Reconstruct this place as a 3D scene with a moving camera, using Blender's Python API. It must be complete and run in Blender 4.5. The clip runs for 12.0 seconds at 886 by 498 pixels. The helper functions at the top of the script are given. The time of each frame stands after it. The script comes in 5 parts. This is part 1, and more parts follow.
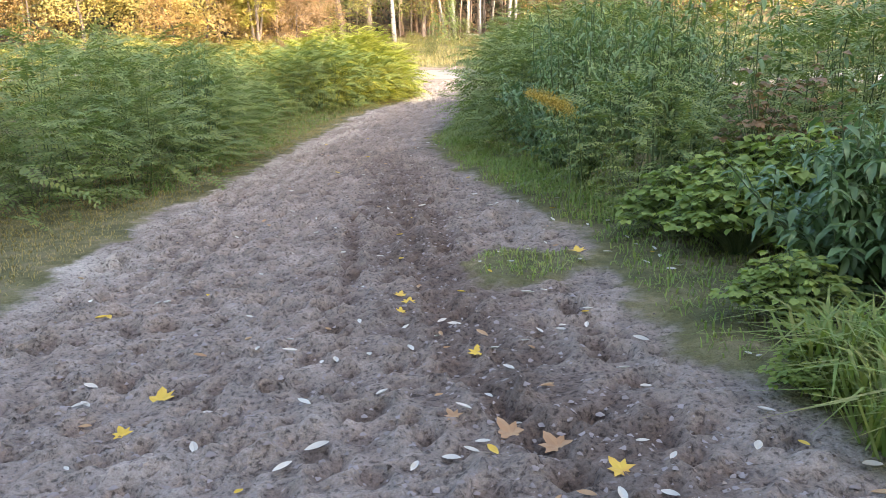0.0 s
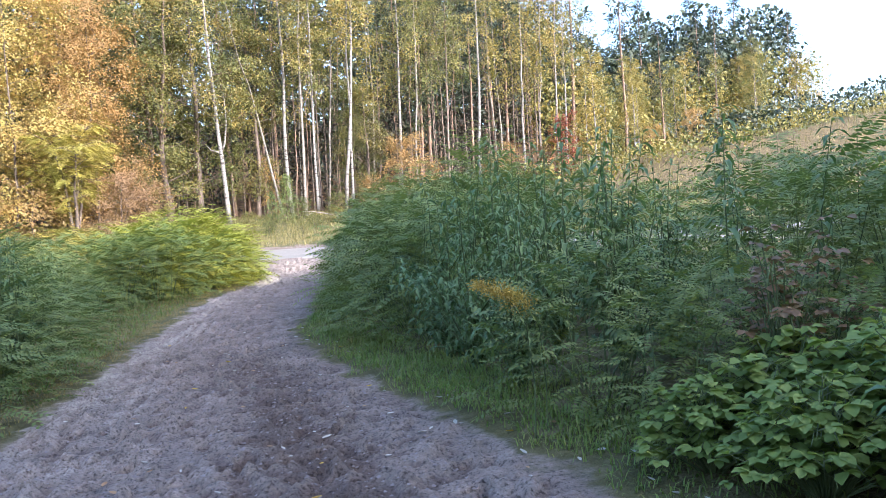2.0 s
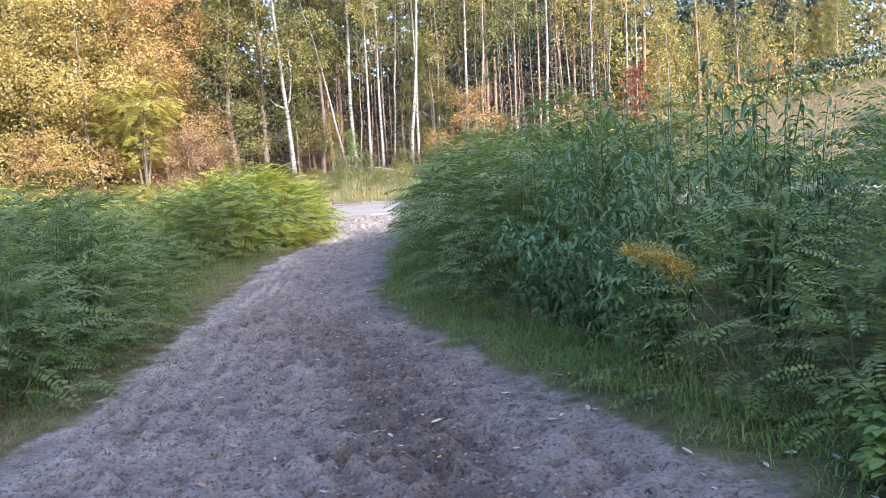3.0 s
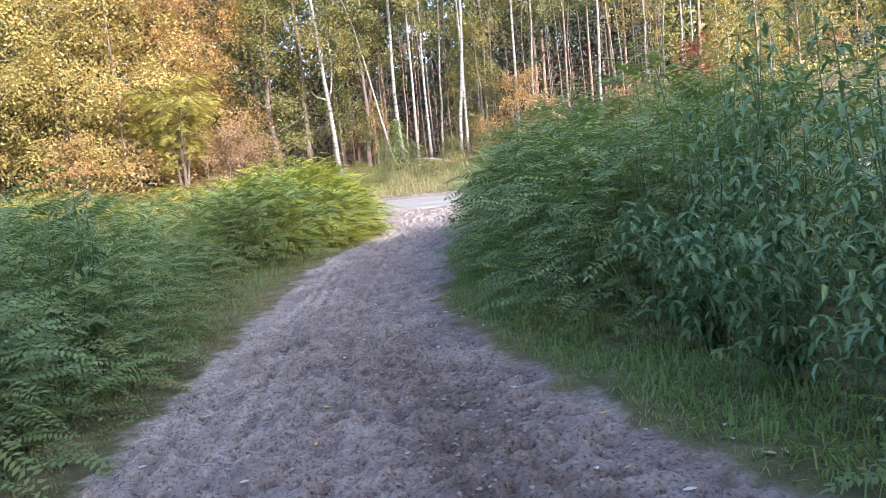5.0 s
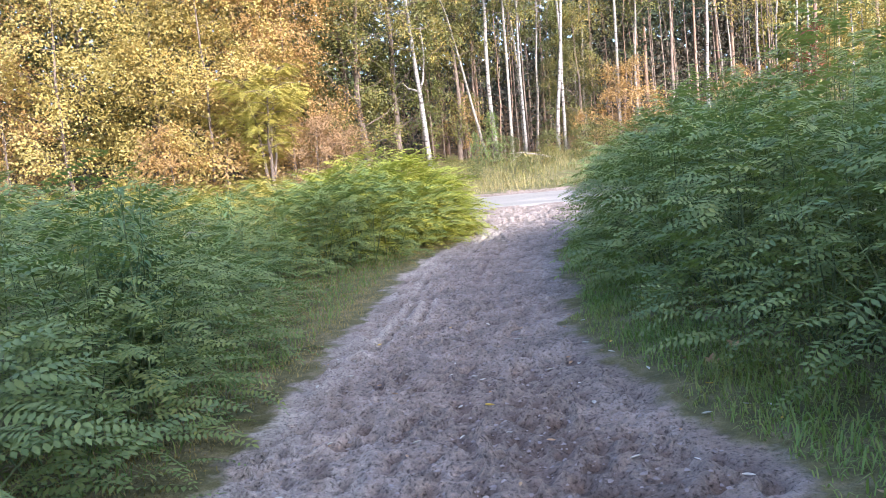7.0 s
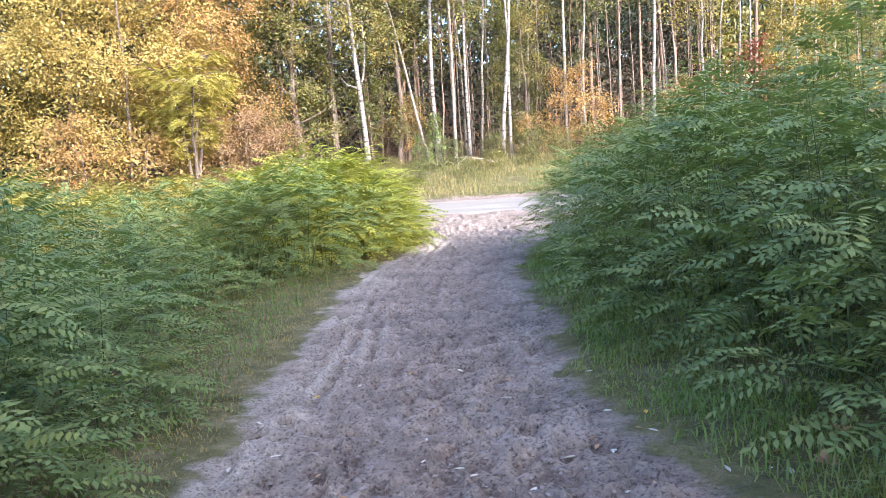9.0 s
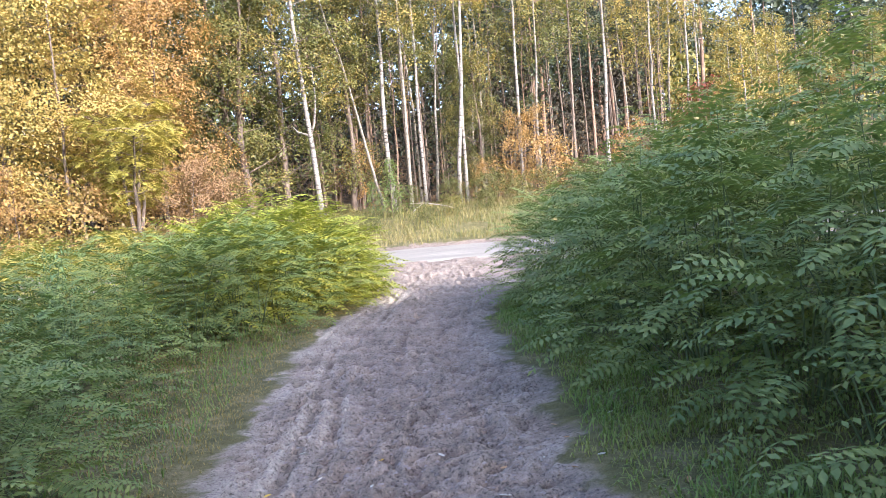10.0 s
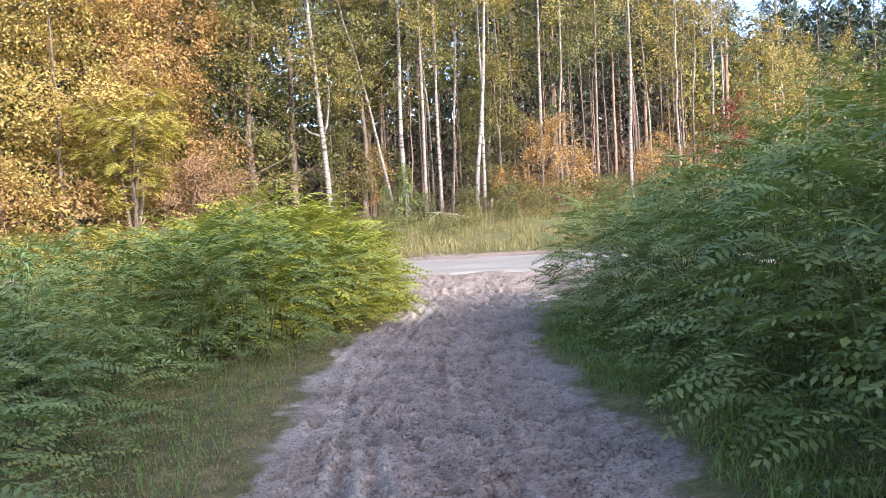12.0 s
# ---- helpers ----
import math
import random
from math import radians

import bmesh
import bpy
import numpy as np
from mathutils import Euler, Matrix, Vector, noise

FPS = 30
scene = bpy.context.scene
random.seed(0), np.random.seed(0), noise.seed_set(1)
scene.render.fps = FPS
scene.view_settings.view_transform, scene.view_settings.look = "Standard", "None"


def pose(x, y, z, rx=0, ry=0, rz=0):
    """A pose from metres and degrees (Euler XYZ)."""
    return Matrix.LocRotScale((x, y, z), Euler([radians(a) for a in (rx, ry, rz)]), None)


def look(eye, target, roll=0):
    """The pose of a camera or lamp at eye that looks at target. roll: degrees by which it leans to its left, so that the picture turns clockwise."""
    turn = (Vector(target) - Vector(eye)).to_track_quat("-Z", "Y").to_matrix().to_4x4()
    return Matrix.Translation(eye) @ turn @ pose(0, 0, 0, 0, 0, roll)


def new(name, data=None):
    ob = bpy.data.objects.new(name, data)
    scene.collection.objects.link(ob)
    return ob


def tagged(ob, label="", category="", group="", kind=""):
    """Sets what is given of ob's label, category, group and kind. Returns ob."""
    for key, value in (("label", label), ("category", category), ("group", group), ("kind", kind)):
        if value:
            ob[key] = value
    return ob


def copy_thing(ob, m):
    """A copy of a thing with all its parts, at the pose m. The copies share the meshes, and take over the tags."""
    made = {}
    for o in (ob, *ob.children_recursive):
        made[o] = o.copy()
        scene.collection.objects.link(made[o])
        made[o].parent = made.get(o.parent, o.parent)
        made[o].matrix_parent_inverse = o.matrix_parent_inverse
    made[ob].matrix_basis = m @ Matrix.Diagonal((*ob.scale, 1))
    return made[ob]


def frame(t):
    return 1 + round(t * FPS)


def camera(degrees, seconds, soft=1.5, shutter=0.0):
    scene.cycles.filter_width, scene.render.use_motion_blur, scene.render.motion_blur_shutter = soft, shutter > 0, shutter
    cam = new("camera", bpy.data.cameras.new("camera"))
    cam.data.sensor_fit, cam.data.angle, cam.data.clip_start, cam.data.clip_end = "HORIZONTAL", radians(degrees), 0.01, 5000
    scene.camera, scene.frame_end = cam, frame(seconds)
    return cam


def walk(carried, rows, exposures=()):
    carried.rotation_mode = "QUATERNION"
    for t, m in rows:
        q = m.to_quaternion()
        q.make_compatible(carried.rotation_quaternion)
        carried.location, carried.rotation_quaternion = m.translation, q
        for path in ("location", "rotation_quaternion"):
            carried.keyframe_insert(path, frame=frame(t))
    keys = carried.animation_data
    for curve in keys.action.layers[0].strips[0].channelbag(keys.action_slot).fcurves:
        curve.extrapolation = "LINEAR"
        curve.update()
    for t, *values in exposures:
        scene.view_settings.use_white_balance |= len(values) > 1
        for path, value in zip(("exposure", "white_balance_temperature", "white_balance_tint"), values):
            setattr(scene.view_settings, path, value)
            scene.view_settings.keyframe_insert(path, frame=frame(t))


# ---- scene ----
cam = camera(57.2, 12.0, soft=0.8)
METRES, EYE, TILT, LEAN, TURN = 13.0, 1.5, -13.0, 0.5, 0.0
ROWS = [
    (0.0, 0.0, 0.0, 0.0, 0.0, 0.0, -0.0),
    (0.5, -0.0176, 0.0331, 0.0113, 0.96, 4.82, 1.03),
    (1.0, -0.0319, 0.0683, 0.0231, 2.14, 7.28, 3.46),
    (1.5, -0.0422, 0.1024, 0.0313, -6.48, 8.92, 4.63),
    (2.0, -0.0427, 0.1439, 0.0417, -11.03, 11.46, 5.34),
    (2.5, -0.0552, 0.1818, 0.0488, -7.82, 9.78, 5.18),
    (3.0, -0.0636, 0.2161, 0.0585, -6.93, 8.76, 4.55),
    (5.0, -0.0712, 0.3863, 0.0949, -3.35, 8.48, 6.14),
    (5.5, -0.0767, 0.4222, 0.1058, -4.44, 9.83, 2.89),
    (6.0, -0.0808, 0.4668, 0.1161, -2.04, 10.17, 3.04),
    (6.5, -0.0919, 0.507, 0.1236, 3.28, 9.67, 3.77),
    (8.5, -0.1084, 0.663, 0.1579, -3.18, 7.14, 5.91),
    (9.0, -0.12, 0.7054, 0.1695, -2.55, 8.76, 3.78),
    (9.5, -0.1214, 0.743, 0.1794, -5.49, 9.24, 3.42),
    (10.0, -0.1251, 0.7906, 0.1906, -5.44, 11.8, 5.92),
    (10.5, -0.1373, 0.8305, 0.1986, -8.93, 12.27, 2.08),
    (11.0, -0.1426, 0.8724, 0.2075, -4.21, 13.39, 3.16),
    (11.5, -0.1494, 0.9122, 0.2162, -3.34, 13.3, 3.03),
    (12.0, -0.152, 0.9536, 0.2219, -5.77, 12.79, 3.89),
]
walk(cam, [(t, pose(0, 0, EYE, TILT, LEAN, TURN) @ pose(METRES * x, METRES * y, METRES * z, 90 + pitch, roll, yaw)) for t, x, y, z, yaw, pitch, roll in ROWS],
     exposures=[(0.0, 2.83, 6550, 13), (1.0, 2.70, 5600, 13), (2.0, 2.40, 5330, 17), (5.0, 2.34, 5330, 18), (9.0, 2.57, 5440, 18), (12.0, 2.13, 5560, 19)])

# ---- world, sun and exposure ----
SUN_EL, SUN_AZ = radians(21.0), radians(152.0)   # azimuth clockwise from the walking direction (+y)
sun_from = Vector((math.sin(SUN_AZ) * math.cos(SUN_EL), math.cos(SUN_AZ) * math.cos(SUN_EL), math.sin(SUN_EL)))
world = bpy.data.worlds.new("sky")
scene.world = world
world.use_nodes = True
wn = world.node_tree
sky = wn.nodes.new("ShaderNodeTexSky")
sky.sky_type = "NISHITA"
sky.sun_disc = False
sky.sun_elevation, sky.sun_rotation = SUN_EL, SUN_AZ
sky.air_density, sky.dust_density, sky.ozone_density = 1.0, 4.0, 1.5
back = wn.nodes["Background"]
back.inputs["Strength"].default_value = 0.15
wn.links.new(sky.outputs[0], back.inputs["Color"])
sun_data = bpy.data.lights.new("sun", "SUN")
sun_data.energy, sun_data.angle, sun_data.color = 2.2, radians(0.6), (1.0, 0.88, 0.72)
sun = new("sun", sun_data)
sun.matrix_world = look(sun_from * 80, (0, 0, 0))

# ---- materials ----


def material(name, rough=0.8):
    m = bpy.data.materials.new(name)
    m.use_nodes = True
    n = m.node_tree.nodes
    n["Principled BSDF"].inputs["Roughness"].default_value = rough
    return m, n, m.node_tree.links, n["Principled BSDF"]


def ramp(n, stops):
    r = n.new("ShaderNodeValToRGB")
    e = r.color_ramp.elements
    while len(e) < len(stops):
        e.new(0.5)
    for el, (p, c) in zip(e, stops):
        el.position, el.color = p, (*c, 1)
    return r


def noise_tex(n, l, scale, detail=4.0, rough=0.55, coord="Object"):
    tc = n.new("ShaderNodeTexCoord")
    t = n.new("ShaderNodeTexNoise")
    t.inputs["Scale"].default_value, t.inputs["Detail"].default_value, t.inputs["Roughness"].default_value = scale, detail, rough
    l.new(tc.outputs[coord], t.inputs["Vector"])
    return t


def mixer(n, l, fac, a, b, blend="MIX"):
    m = n.new("ShaderNodeMix")
    m.data_type, m.blend_type = "RGBA", blend
    for v, s in ((fac, m.inputs["Factor"]), (a, m.inputs["A"]), (b, m.inputs["B"])):
        if isinstance(v, (int, float)):
            s.default_value = v
        elif isinstance(v, tuple):
            s.default_value = (*v, 1)
        else:
            l.new(v, s)
    return m.outputs["Result"]


def leaf_material(name, colours, rough=0.5, through_light=0.35, patch=0.8, leaf_change=0.5):
    """Foliage: one colour per leaf out of a ramp, shifted by patches and by plant, and light that passes through the blade."""
    m, n, l, bsdf = material(name, rough)
    geo = n.new("ShaderNodeNewGeometry")
    info = n.new("ShaderNodeObjectInfo")
    big = noise_tex(n, l, patch, 2.0, 0.5, "Object")
    add = n.new("ShaderNodeMath")
    add.operation = "MULTIPLY_ADD"
    l.new(geo.outputs["Random Per Island"], add.inputs[0])
    add.inputs[1].default_value = leaf_change
    l.new(big.outputs[0], add.inputs[2])
    off = n.new("ShaderNodeMath")
    off.operation = "MULTIPLY_ADD"
    l.new(info.outputs["Random"], off.inputs[0])
    off.inputs[1].default_value = 0.3
    l.new(add.outputs[0], off.inputs[2])
    sub = n.new("ShaderNodeMath")
    sub.operation = "MULTIPLY_ADD"
    l.new(off.outputs[0], sub.inputs[0])
    sub.inputs[1].default_value, sub.inputs[2].default_value = 1.15, -0.19 - 0.58 * leaf_change
    step = 1.0 / (len(colours) - 1)
    r = ramp(n, [(i * step, c) for i, c in enumerate(colours)])
    l.new(sub.outputs[0], r.inputs[0])
    fine = noise_tex(n, l, 60.0, 2.0)
    col = mixer(n, l, 0.35, r.outputs[0], mixer(n, l, fine.outputs[0], (0.25, 0.25, 0.25), (1.0, 1.0, 1.0)), "MULTIPLY")
    l.new(col, bsdf.inputs["Base Color"])
    bsdf.inputs["Specular IOR Level"].default_value = 0.5
    tr = n.new("ShaderNodeBsdfTranslucent")
    l.new(mixer(n, l, 1.0, col, (1.0, 1.0, 0.55), "MULTIPLY"), tr.inputs["Color"])
    mx = n.new("ShaderNodeMixShader")
    mx.inputs[0].default_value = through_light
    l.new(bsdf.outputs[0], mx.inputs[1])
    l.new(tr.outputs[0], mx.inputs[2])
    l.new(mx.outputs[0], n["Material Output"].inputs["Surface"])
    return m


def bark_material(name, dark, light, stretch=(6, 6, 1.2), scars=None):
    m, n, l, bsdf = material(name, 0.9)
    tc = n.new("ShaderNodeTexCoord")
    mp = n.new("ShaderNodeMapping")
    mp.inputs["Scale"].default_value = stretch
    l.new(tc.outputs["Object"], mp.inputs["Vector"])
    t = n.new("ShaderNodeTexNoise")
    t.inputs["Scale"].default_value, t.inputs["Detail"].default_value = 3.0, 6.0
    l.new(mp.outputs[0], t.inputs["Vector"])
    r = ramp(n, [(0.35, dark), (0.62, light)])
    l.new(t.outputs[0], r.inputs[0])
    col = r.outputs[0]
    if scars:
        mp2 = n.new("ShaderNodeMapping")
        mp2.inputs["Scale"].default_value = (2.0, 2.0, 7.0)
        l.new(tc.outputs["Object"], mp2.inputs["Vector"])
        t2 = n.new("ShaderNodeTexNoise")
        t2.inputs["Scale"].default_value, t2.inputs["Detail"].default_value = 1.6, 3.0
        l.new(mp2.outputs[0], t2.inputs["Vector"])
        k = ramp(n, [(0.56, (0, 0, 0)), (0.64, (1, 1, 1))])
        l.new(t2.outputs[0], k.inputs[0])
        col = mixer(n, l, k.outputs[0], col, scars)
    l.new(col, bsdf.inputs["Base Color"])
    b = n.new("ShaderNodeBump")
    b.inputs["Strength"].default_value, b.inputs["Distance"].default_value = 0.7, 0.02
    l.new(t.outputs[0], b.inputs["Height"])
    l.new(b.outputs[0], bsdf.inputs["Normal"])
    return m


def ground_material():
    """Sand, turf soil, forest litter and asphalt, blended by the surface's own masks."""
    m, n, l, bsdf = material("ground_surface", 0.95)
    bsdf.inputs["Specular IOR Level"].default_value = 0.15
    mask = n.new("ShaderNodeAttribute")
    mask.attribute_name = "cover"
    sep = n.new("ShaderNodeSeparateColor")
    l.new(mask.outputs["Color"], sep.inputs[0])
    grain = noise_tex(n, l, 140.0, 4.0, 0.7)
    lump = noise_tex(n, l, 9.0, 3.0, 0.55)
    wide = noise_tex(n, l, 1.3, 4.0, 0.6)
    damp_shade = ramp(n, [(0.30, (0.162, 0.129, 0.107)), (0.5, (0.212, 0.171, 0.142)), (0.72, (0.268, 0.219, 0.182))])
    l.new(lump.outputs[0], damp_shade.inputs[0])
    pale = mixer(n, l, sep.outputs[2], damp_shade.outputs[0], (0.53, 0.50, 0.435))
    tone = ramp(n, [(0.32, (0.74, 0.72, 0.71)), (0.68, (1.18, 1.16, 1.14))])
    l.new(wide.outputs[0], tone.inputs[0])
    sand = mixer(n, l, 1.0, pale, tone.outputs[0], "MULTIPLY")
    speck = ramp(n, [(0.34, (0.52, 0.50, 0.48)), (0.55, (1.08, 1.08, 1.08))])
    l.new(grain.outputs[0], speck.inputs[0])
    sand = mixer(n, l, 0.45, sand, speck.outputs[0], "MULTIPLY")
    # alpha darkens the damp band and the shade painted into dents
    wet_and_shade = mixer(n, l, mask.outputs["Alpha"], (1.0, 1.0, 1.0), (0.60, 0.56, 0.54))
    sand = mixer(n, l, 1.0, sand, wet_and_shade, "MULTIPLY")
    clod = noise_tex(n, l, 38.0, 4.0, 0.62)
    # crevice shade in the colour: dark where the clod bump is low
    clod_shade = ramp(n, [(0.36, (0.36, 0.34, 0.32)), (0.45, (0.92, 0.91, 0.90)), (0.64, (1.22, 1.20, 1.18))])
    l.new(clod.outputs[0], clod_shade.inputs[0])
    sand = mixer(n, l, 0.85, sand, clod_shade.outputs[0], "MULTIPLY")
    turf_noise = noise_tex(n, l, 3.0, 7.0, 0.7)
    turf = ramp(n, [(0.3, (0.07, 0.075, 0.03)), (0.5, (0.13, 0.12, 0.05)), (0.7, (0.22, 0.18, 0.10))])
    l.new(turf_noise.outputs[0], turf.inputs[0])
    turf_col = mixer(n, l, 0.7, turf.outputs[0], speck.outputs[0], "MULTIPLY")
    litter = ramp(n, [(0.3, (0.05, 0.035, 0.022)), (0.5, (0.12, 0.08, 0.045)), (0.7, (0.24, 0.15, 0.07))])
    l.new(turf_noise.outputs[0], litter.inputs[0])
    forest = mixer(n, l, sep.outputs[1], turf_col, litter.outputs[0])
    edge = n.new("ShaderNodeMath")
    edge.operation = "MULTIPLY_ADD"
    l.new(lump.outputs[0], edge.inputs[0])
    edge.inputs[1].default_value, edge.inputs[2].default_value = 0.5, -0.25
    add = n.new("ShaderNodeMath")
    add.operation = "ADD"
    l.new(sep.outputs[0], add.inputs[0])
    l.new(edge.outputs[0], add.inputs[1])
    k = ramp(n, [(0.36, (0, 0, 0)), (0.62, (1, 1, 1))])
    l.new(add.outputs[0], k.inputs[0])
    l.new(mixer(n, l, k.outputs[0], forest, sand), bsdf.inputs["Base Color"])
    b1 = n.new("ShaderNodeBump")
    b1.inputs["Strength"].default_value, b1.inputs["Distance"].default_value = 1.0, 0.045
    l.new(lump.outputs[0], b1.inputs["Height"])
    b2 = n.new("ShaderNodeBump")
    b2.inputs["Strength"].default_value, b2.inputs["Distance"].default_value = 0.5, 0.0012
    l.new(grain.outputs[0], b2.inputs["Height"])
    b3 = n.new("ShaderNodeBump")
    b3.inputs["Strength"].default_value, b3.inputs["Distance"].default_value = 1.0, 0.030
    l.new(clod.outputs[0], b3.inputs["Height"])
    warp = noise_tex(n, l, 7.0, 3.0, 0.6)
    bent = mixer(n, l, 0.03, n["Texture Coordinate"].outputs["Object"], warp.outputs["Color"])
    lumps = n.new("ShaderNodeTexVoronoi")
    lumps.inputs["Scale"].default_value = 34.0
    l.new(bent, lumps.inputs["Vector"])
    b4 = n.new("ShaderNodeBump")
    b4.inputs["Strength"].default_value, b4.inputs["Distance"].default_value = 0.5, 0.010
    b4.invert = True
    l.new(lumps.outputs["Distance"], b4.inputs["Height"])
    l.new(b1.outputs[0], b4.inputs["Normal"])
    l.new(b4.outputs[0], b3.inputs["Normal"])
    l.new(b3.outputs[0], b2.inputs["Normal"])
    l.new(b2.outputs[0], bsdf.inputs["Normal"])
    return m


def road_material():
    m, n, l, bsdf = material("dusty_asphalt", 0.85)
    fine = noise_tex(n, l, 90.0, 5.0, 0.7)
    tc = n.new("ShaderNodeTexCoord")
    mp = n.new("ShaderNodeMapping")
    mp.inputs["Scale"].default_value = (0.25, 1.1, 1.0)
    l.new(tc.outputs["Object"], mp.inputs["Vector"])
    streak = n.new("ShaderNodeTexNoise")
    streak.inputs["Scale"].default_value, streak.inputs["Detail"].default_value = 1.5, 5.0
    l.new(mp.outputs[0], streak.inputs["Vector"])
    r = ramp(n, [(0.35, (0.20, 0.185, 0.158)), (0.58, (0.25, 0.23, 0.195)), (0.75, (0.36, 0.325, 0.265))])
    l.new(streak.outputs[0], r.inputs[0])
    sp = ramp(n, [(0.35, (0.6, 0.6, 0.6)), (0.6, (1.1, 1.1, 1.1))])
    l.new(fine.outputs[0], sp.inputs[0])
    l.new(mixer(n, l, 0.7, r.outputs[0], sp.outputs[0], "MULTIPLY"), bsdf.inputs["Base Color"])
    b = n.new("ShaderNodeBump")
    b.inputs["Strength"].default_value, b.inputs["Distance"].default_value = 0.5, 0.006
    l.new(fine.outputs[0], b.inputs["Height"])
    l.new(b.outputs[0], bsdf.inputs["Normal"])
    return m


GROUND = ground_material()
ROAD = road_material()
LOCUST = leaf_material("locust_leaf", [(0.115, 0.172, 0.060), (0.165, 0.230, 0.072), (0.215, 0.270, 0.078), (0.29, 0.31, 0.08)], 0.62, 0.4, 0.8, 0.3)
LOCUST_YELLOW = leaf_material("locust_leaf_yellowing", [(0.20, 0.26, 0.042), (0.29, 0.335, 0.048), (0.38, 0.39, 0.055), (0.47, 0.42, 0.07)], 0.5, 0.45, 0.8, 0.3)
CHERRY = leaf_material("cherry_leaf", [(0.090, 0.165, 0.078), (0.125, 0.212, 0.088), (0.165, 0.25, 0.092), (0.23, 0.30, 0.09)], 0.45, 0.35, 0.8, 0.4)
BRAMBLE = leaf_material("bramble_leaf", [(0.16, 0.235, 0.06), (0.21, 0.30, 0.072), (0.27, 0.35, 0.08), (0.36, 0.38, 0.085)], 0.7, 0.45, 0.8, 0.3)
RUST = leaf_material("rusty_leaf", [(0.12, 0.11, 0.05), (0.20, 0.13, 0.06), (0.28, 0.16, 0.07), (0.17, 0.17, 0.07)])
GOLDENROD = leaf_material("goldenrod_plume", [(0.36, 0.25, 0.05), (0.48, 0.34, 0.06), (0.56, 0.40, 0.07), (0.42, 0.36, 0.08)])
GRASS = leaf_material("grass_blade", [(0.16, 0.18, 0.05), (0.25, 0.22, 0.065), (0.34, 0.265, 0.085), (0.38, 0.29, 0.12)], 0.6, 0.35, 0.5, 0.4)
LONG_GRASS = leaf_material("long_grass_blade", [(0.12, 0.21, 0.05), (0.18, 0.28, 0.065), (0.24, 0.32, 0.08), (0.31, 0.31, 0.10)], 0.6, 0.45, 0.5, 0.4)
DRY_GRASS = leaf_material("dry_grass_blade", [(0.12, 0.15, 0.04), (0.21, 0.215, 0.065), (0.33, 0.29, 0.11), (0.43, 0.35, 0.17)], 0.6, 0.3, 0.3)
BIRCH_LEAF = leaf_material("birch_leaf", [(0.06, 0.085, 0.03), (0.14, 0.155, 0.045), (0.28, 0.24, 0.065), (0.48, 0.34, 0.08)], 0.5, 0.4, 0.55, 0.3)
GREEN_LEAF = leaf_material("oak_leaf", [(0.050, 0.072, 0.022), (0.095, 0.115, 0.032), (0.16, 0.155, 0.040), (0.30, 0.22, 0.05)], 0.5, 0.4, 0.3, 0.3)
YELLOW_LEAF = leaf_material("maple_leaf_yellow", [(0.16, 0.15, 0.050), (0.31, 0.26, 0.080), (0.46, 0.37, 0.11), (0.52, 0.35, 0.11)], 0.5, 0.4, 0.9, 0.15)
ORANGE_LEAF = leaf_material("maple_leaf_orange", [(0.18, 0.145, 0.06), (0.32, 0.215, 0.08), (0.42, 0.255, 0.09), (0.44, 0.32, 0.11)], 0.5, 0.4, 0.9, 0.15)
RED_LEAF = leaf_material("maple_leaf_red", [(0.22, 0.08, 0.05), (0.34, 0.11, 0.07), (0.40, 0.17, 0.08), (0.34, 0.20, 0.07)], 0.5, 0.4, 0.3, 0.3)
PINK_LEAF = leaf_material("dry_shrub_leaf", [(0.16, 0.11, 0.06), (0.27, 0.17, 0.085), (0.36, 0.23, 0.11), (0.40, 0.27, 0.09)], 0.6, 0.3, 0.5, 0.3)
LIME_LEAF = leaf_material("locust_leaf_autumn", [(0.26, 0.26, 0.06), (0.36, 0.34, 0.07), (0.45, 0.38, 0.08), (0.48, 0.36, 0.09)], 0.5, 0.45, 0.4, 0.25)
# near-black brown that stands in for the shade inside the wood
WOOD_SHADE = leaf_material("brushwood", [(0.030, 0.024, 0.017), (0.045, 0.038, 0.025), (0.06, 0.055, 0.03), (0.11, 0.075, 0.04)], 0.8, 0.1, 0.4)
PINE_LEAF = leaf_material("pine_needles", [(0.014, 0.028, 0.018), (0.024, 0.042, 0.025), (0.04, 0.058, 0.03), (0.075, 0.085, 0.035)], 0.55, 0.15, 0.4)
SPRUCE_LEAF = leaf_material("spruce_needles", [(0.05, 0.10, 0.03), (0.09, 0.15, 0.04), (0.15, 0.20, 0.05), (0.2, 0.22, 0.06)], 0.55, 0.2, 0.5)
BIRCH_BARK = bark_material("birch_bark", (0.12, 0.11, 0.095), (0.25, 0.23, 0.205), (4, 4, 9), (0.06, 0.05, 0.04))
ASPEN_BARK = bark_material("aspen_bark", (0.12, 0.105, 0.085), (0.24, 0.215, 0.175), (4, 4, 3), (0.09, 0.08, 0.065))
BROWN_BARK = bark_material("brown_bark", (0.06, 0.045, 0.035), (0.17, 0.13, 0.10))
PINE_BARK = bark_material("pine_bark", (0.09, 0.06, 0.045), (0.24, 0.16, 0.11))
TWIG = bark_material("twig_bark", (0.07, 0.05, 0.03), (0.16, 0.12, 0.07))
GREEN_STEM = bark_material("green_stem", (0.06, 0.09, 0.03), (0.13, 0.16, 0.06))
DEAD_WOOD = bark_material("dead_wood", (0.22, 0.195, 0.16), (0.40, 0.36, 0.31))
FALLEN_PALE = leaf_material("fallen_leaf_pale", [(0.38, 0.35, 0.29), (0.50, 0.47, 0.40), (0.60, 0.57, 0.49), (0.46, 0.35, 0.20)], 0.6, 0.1)
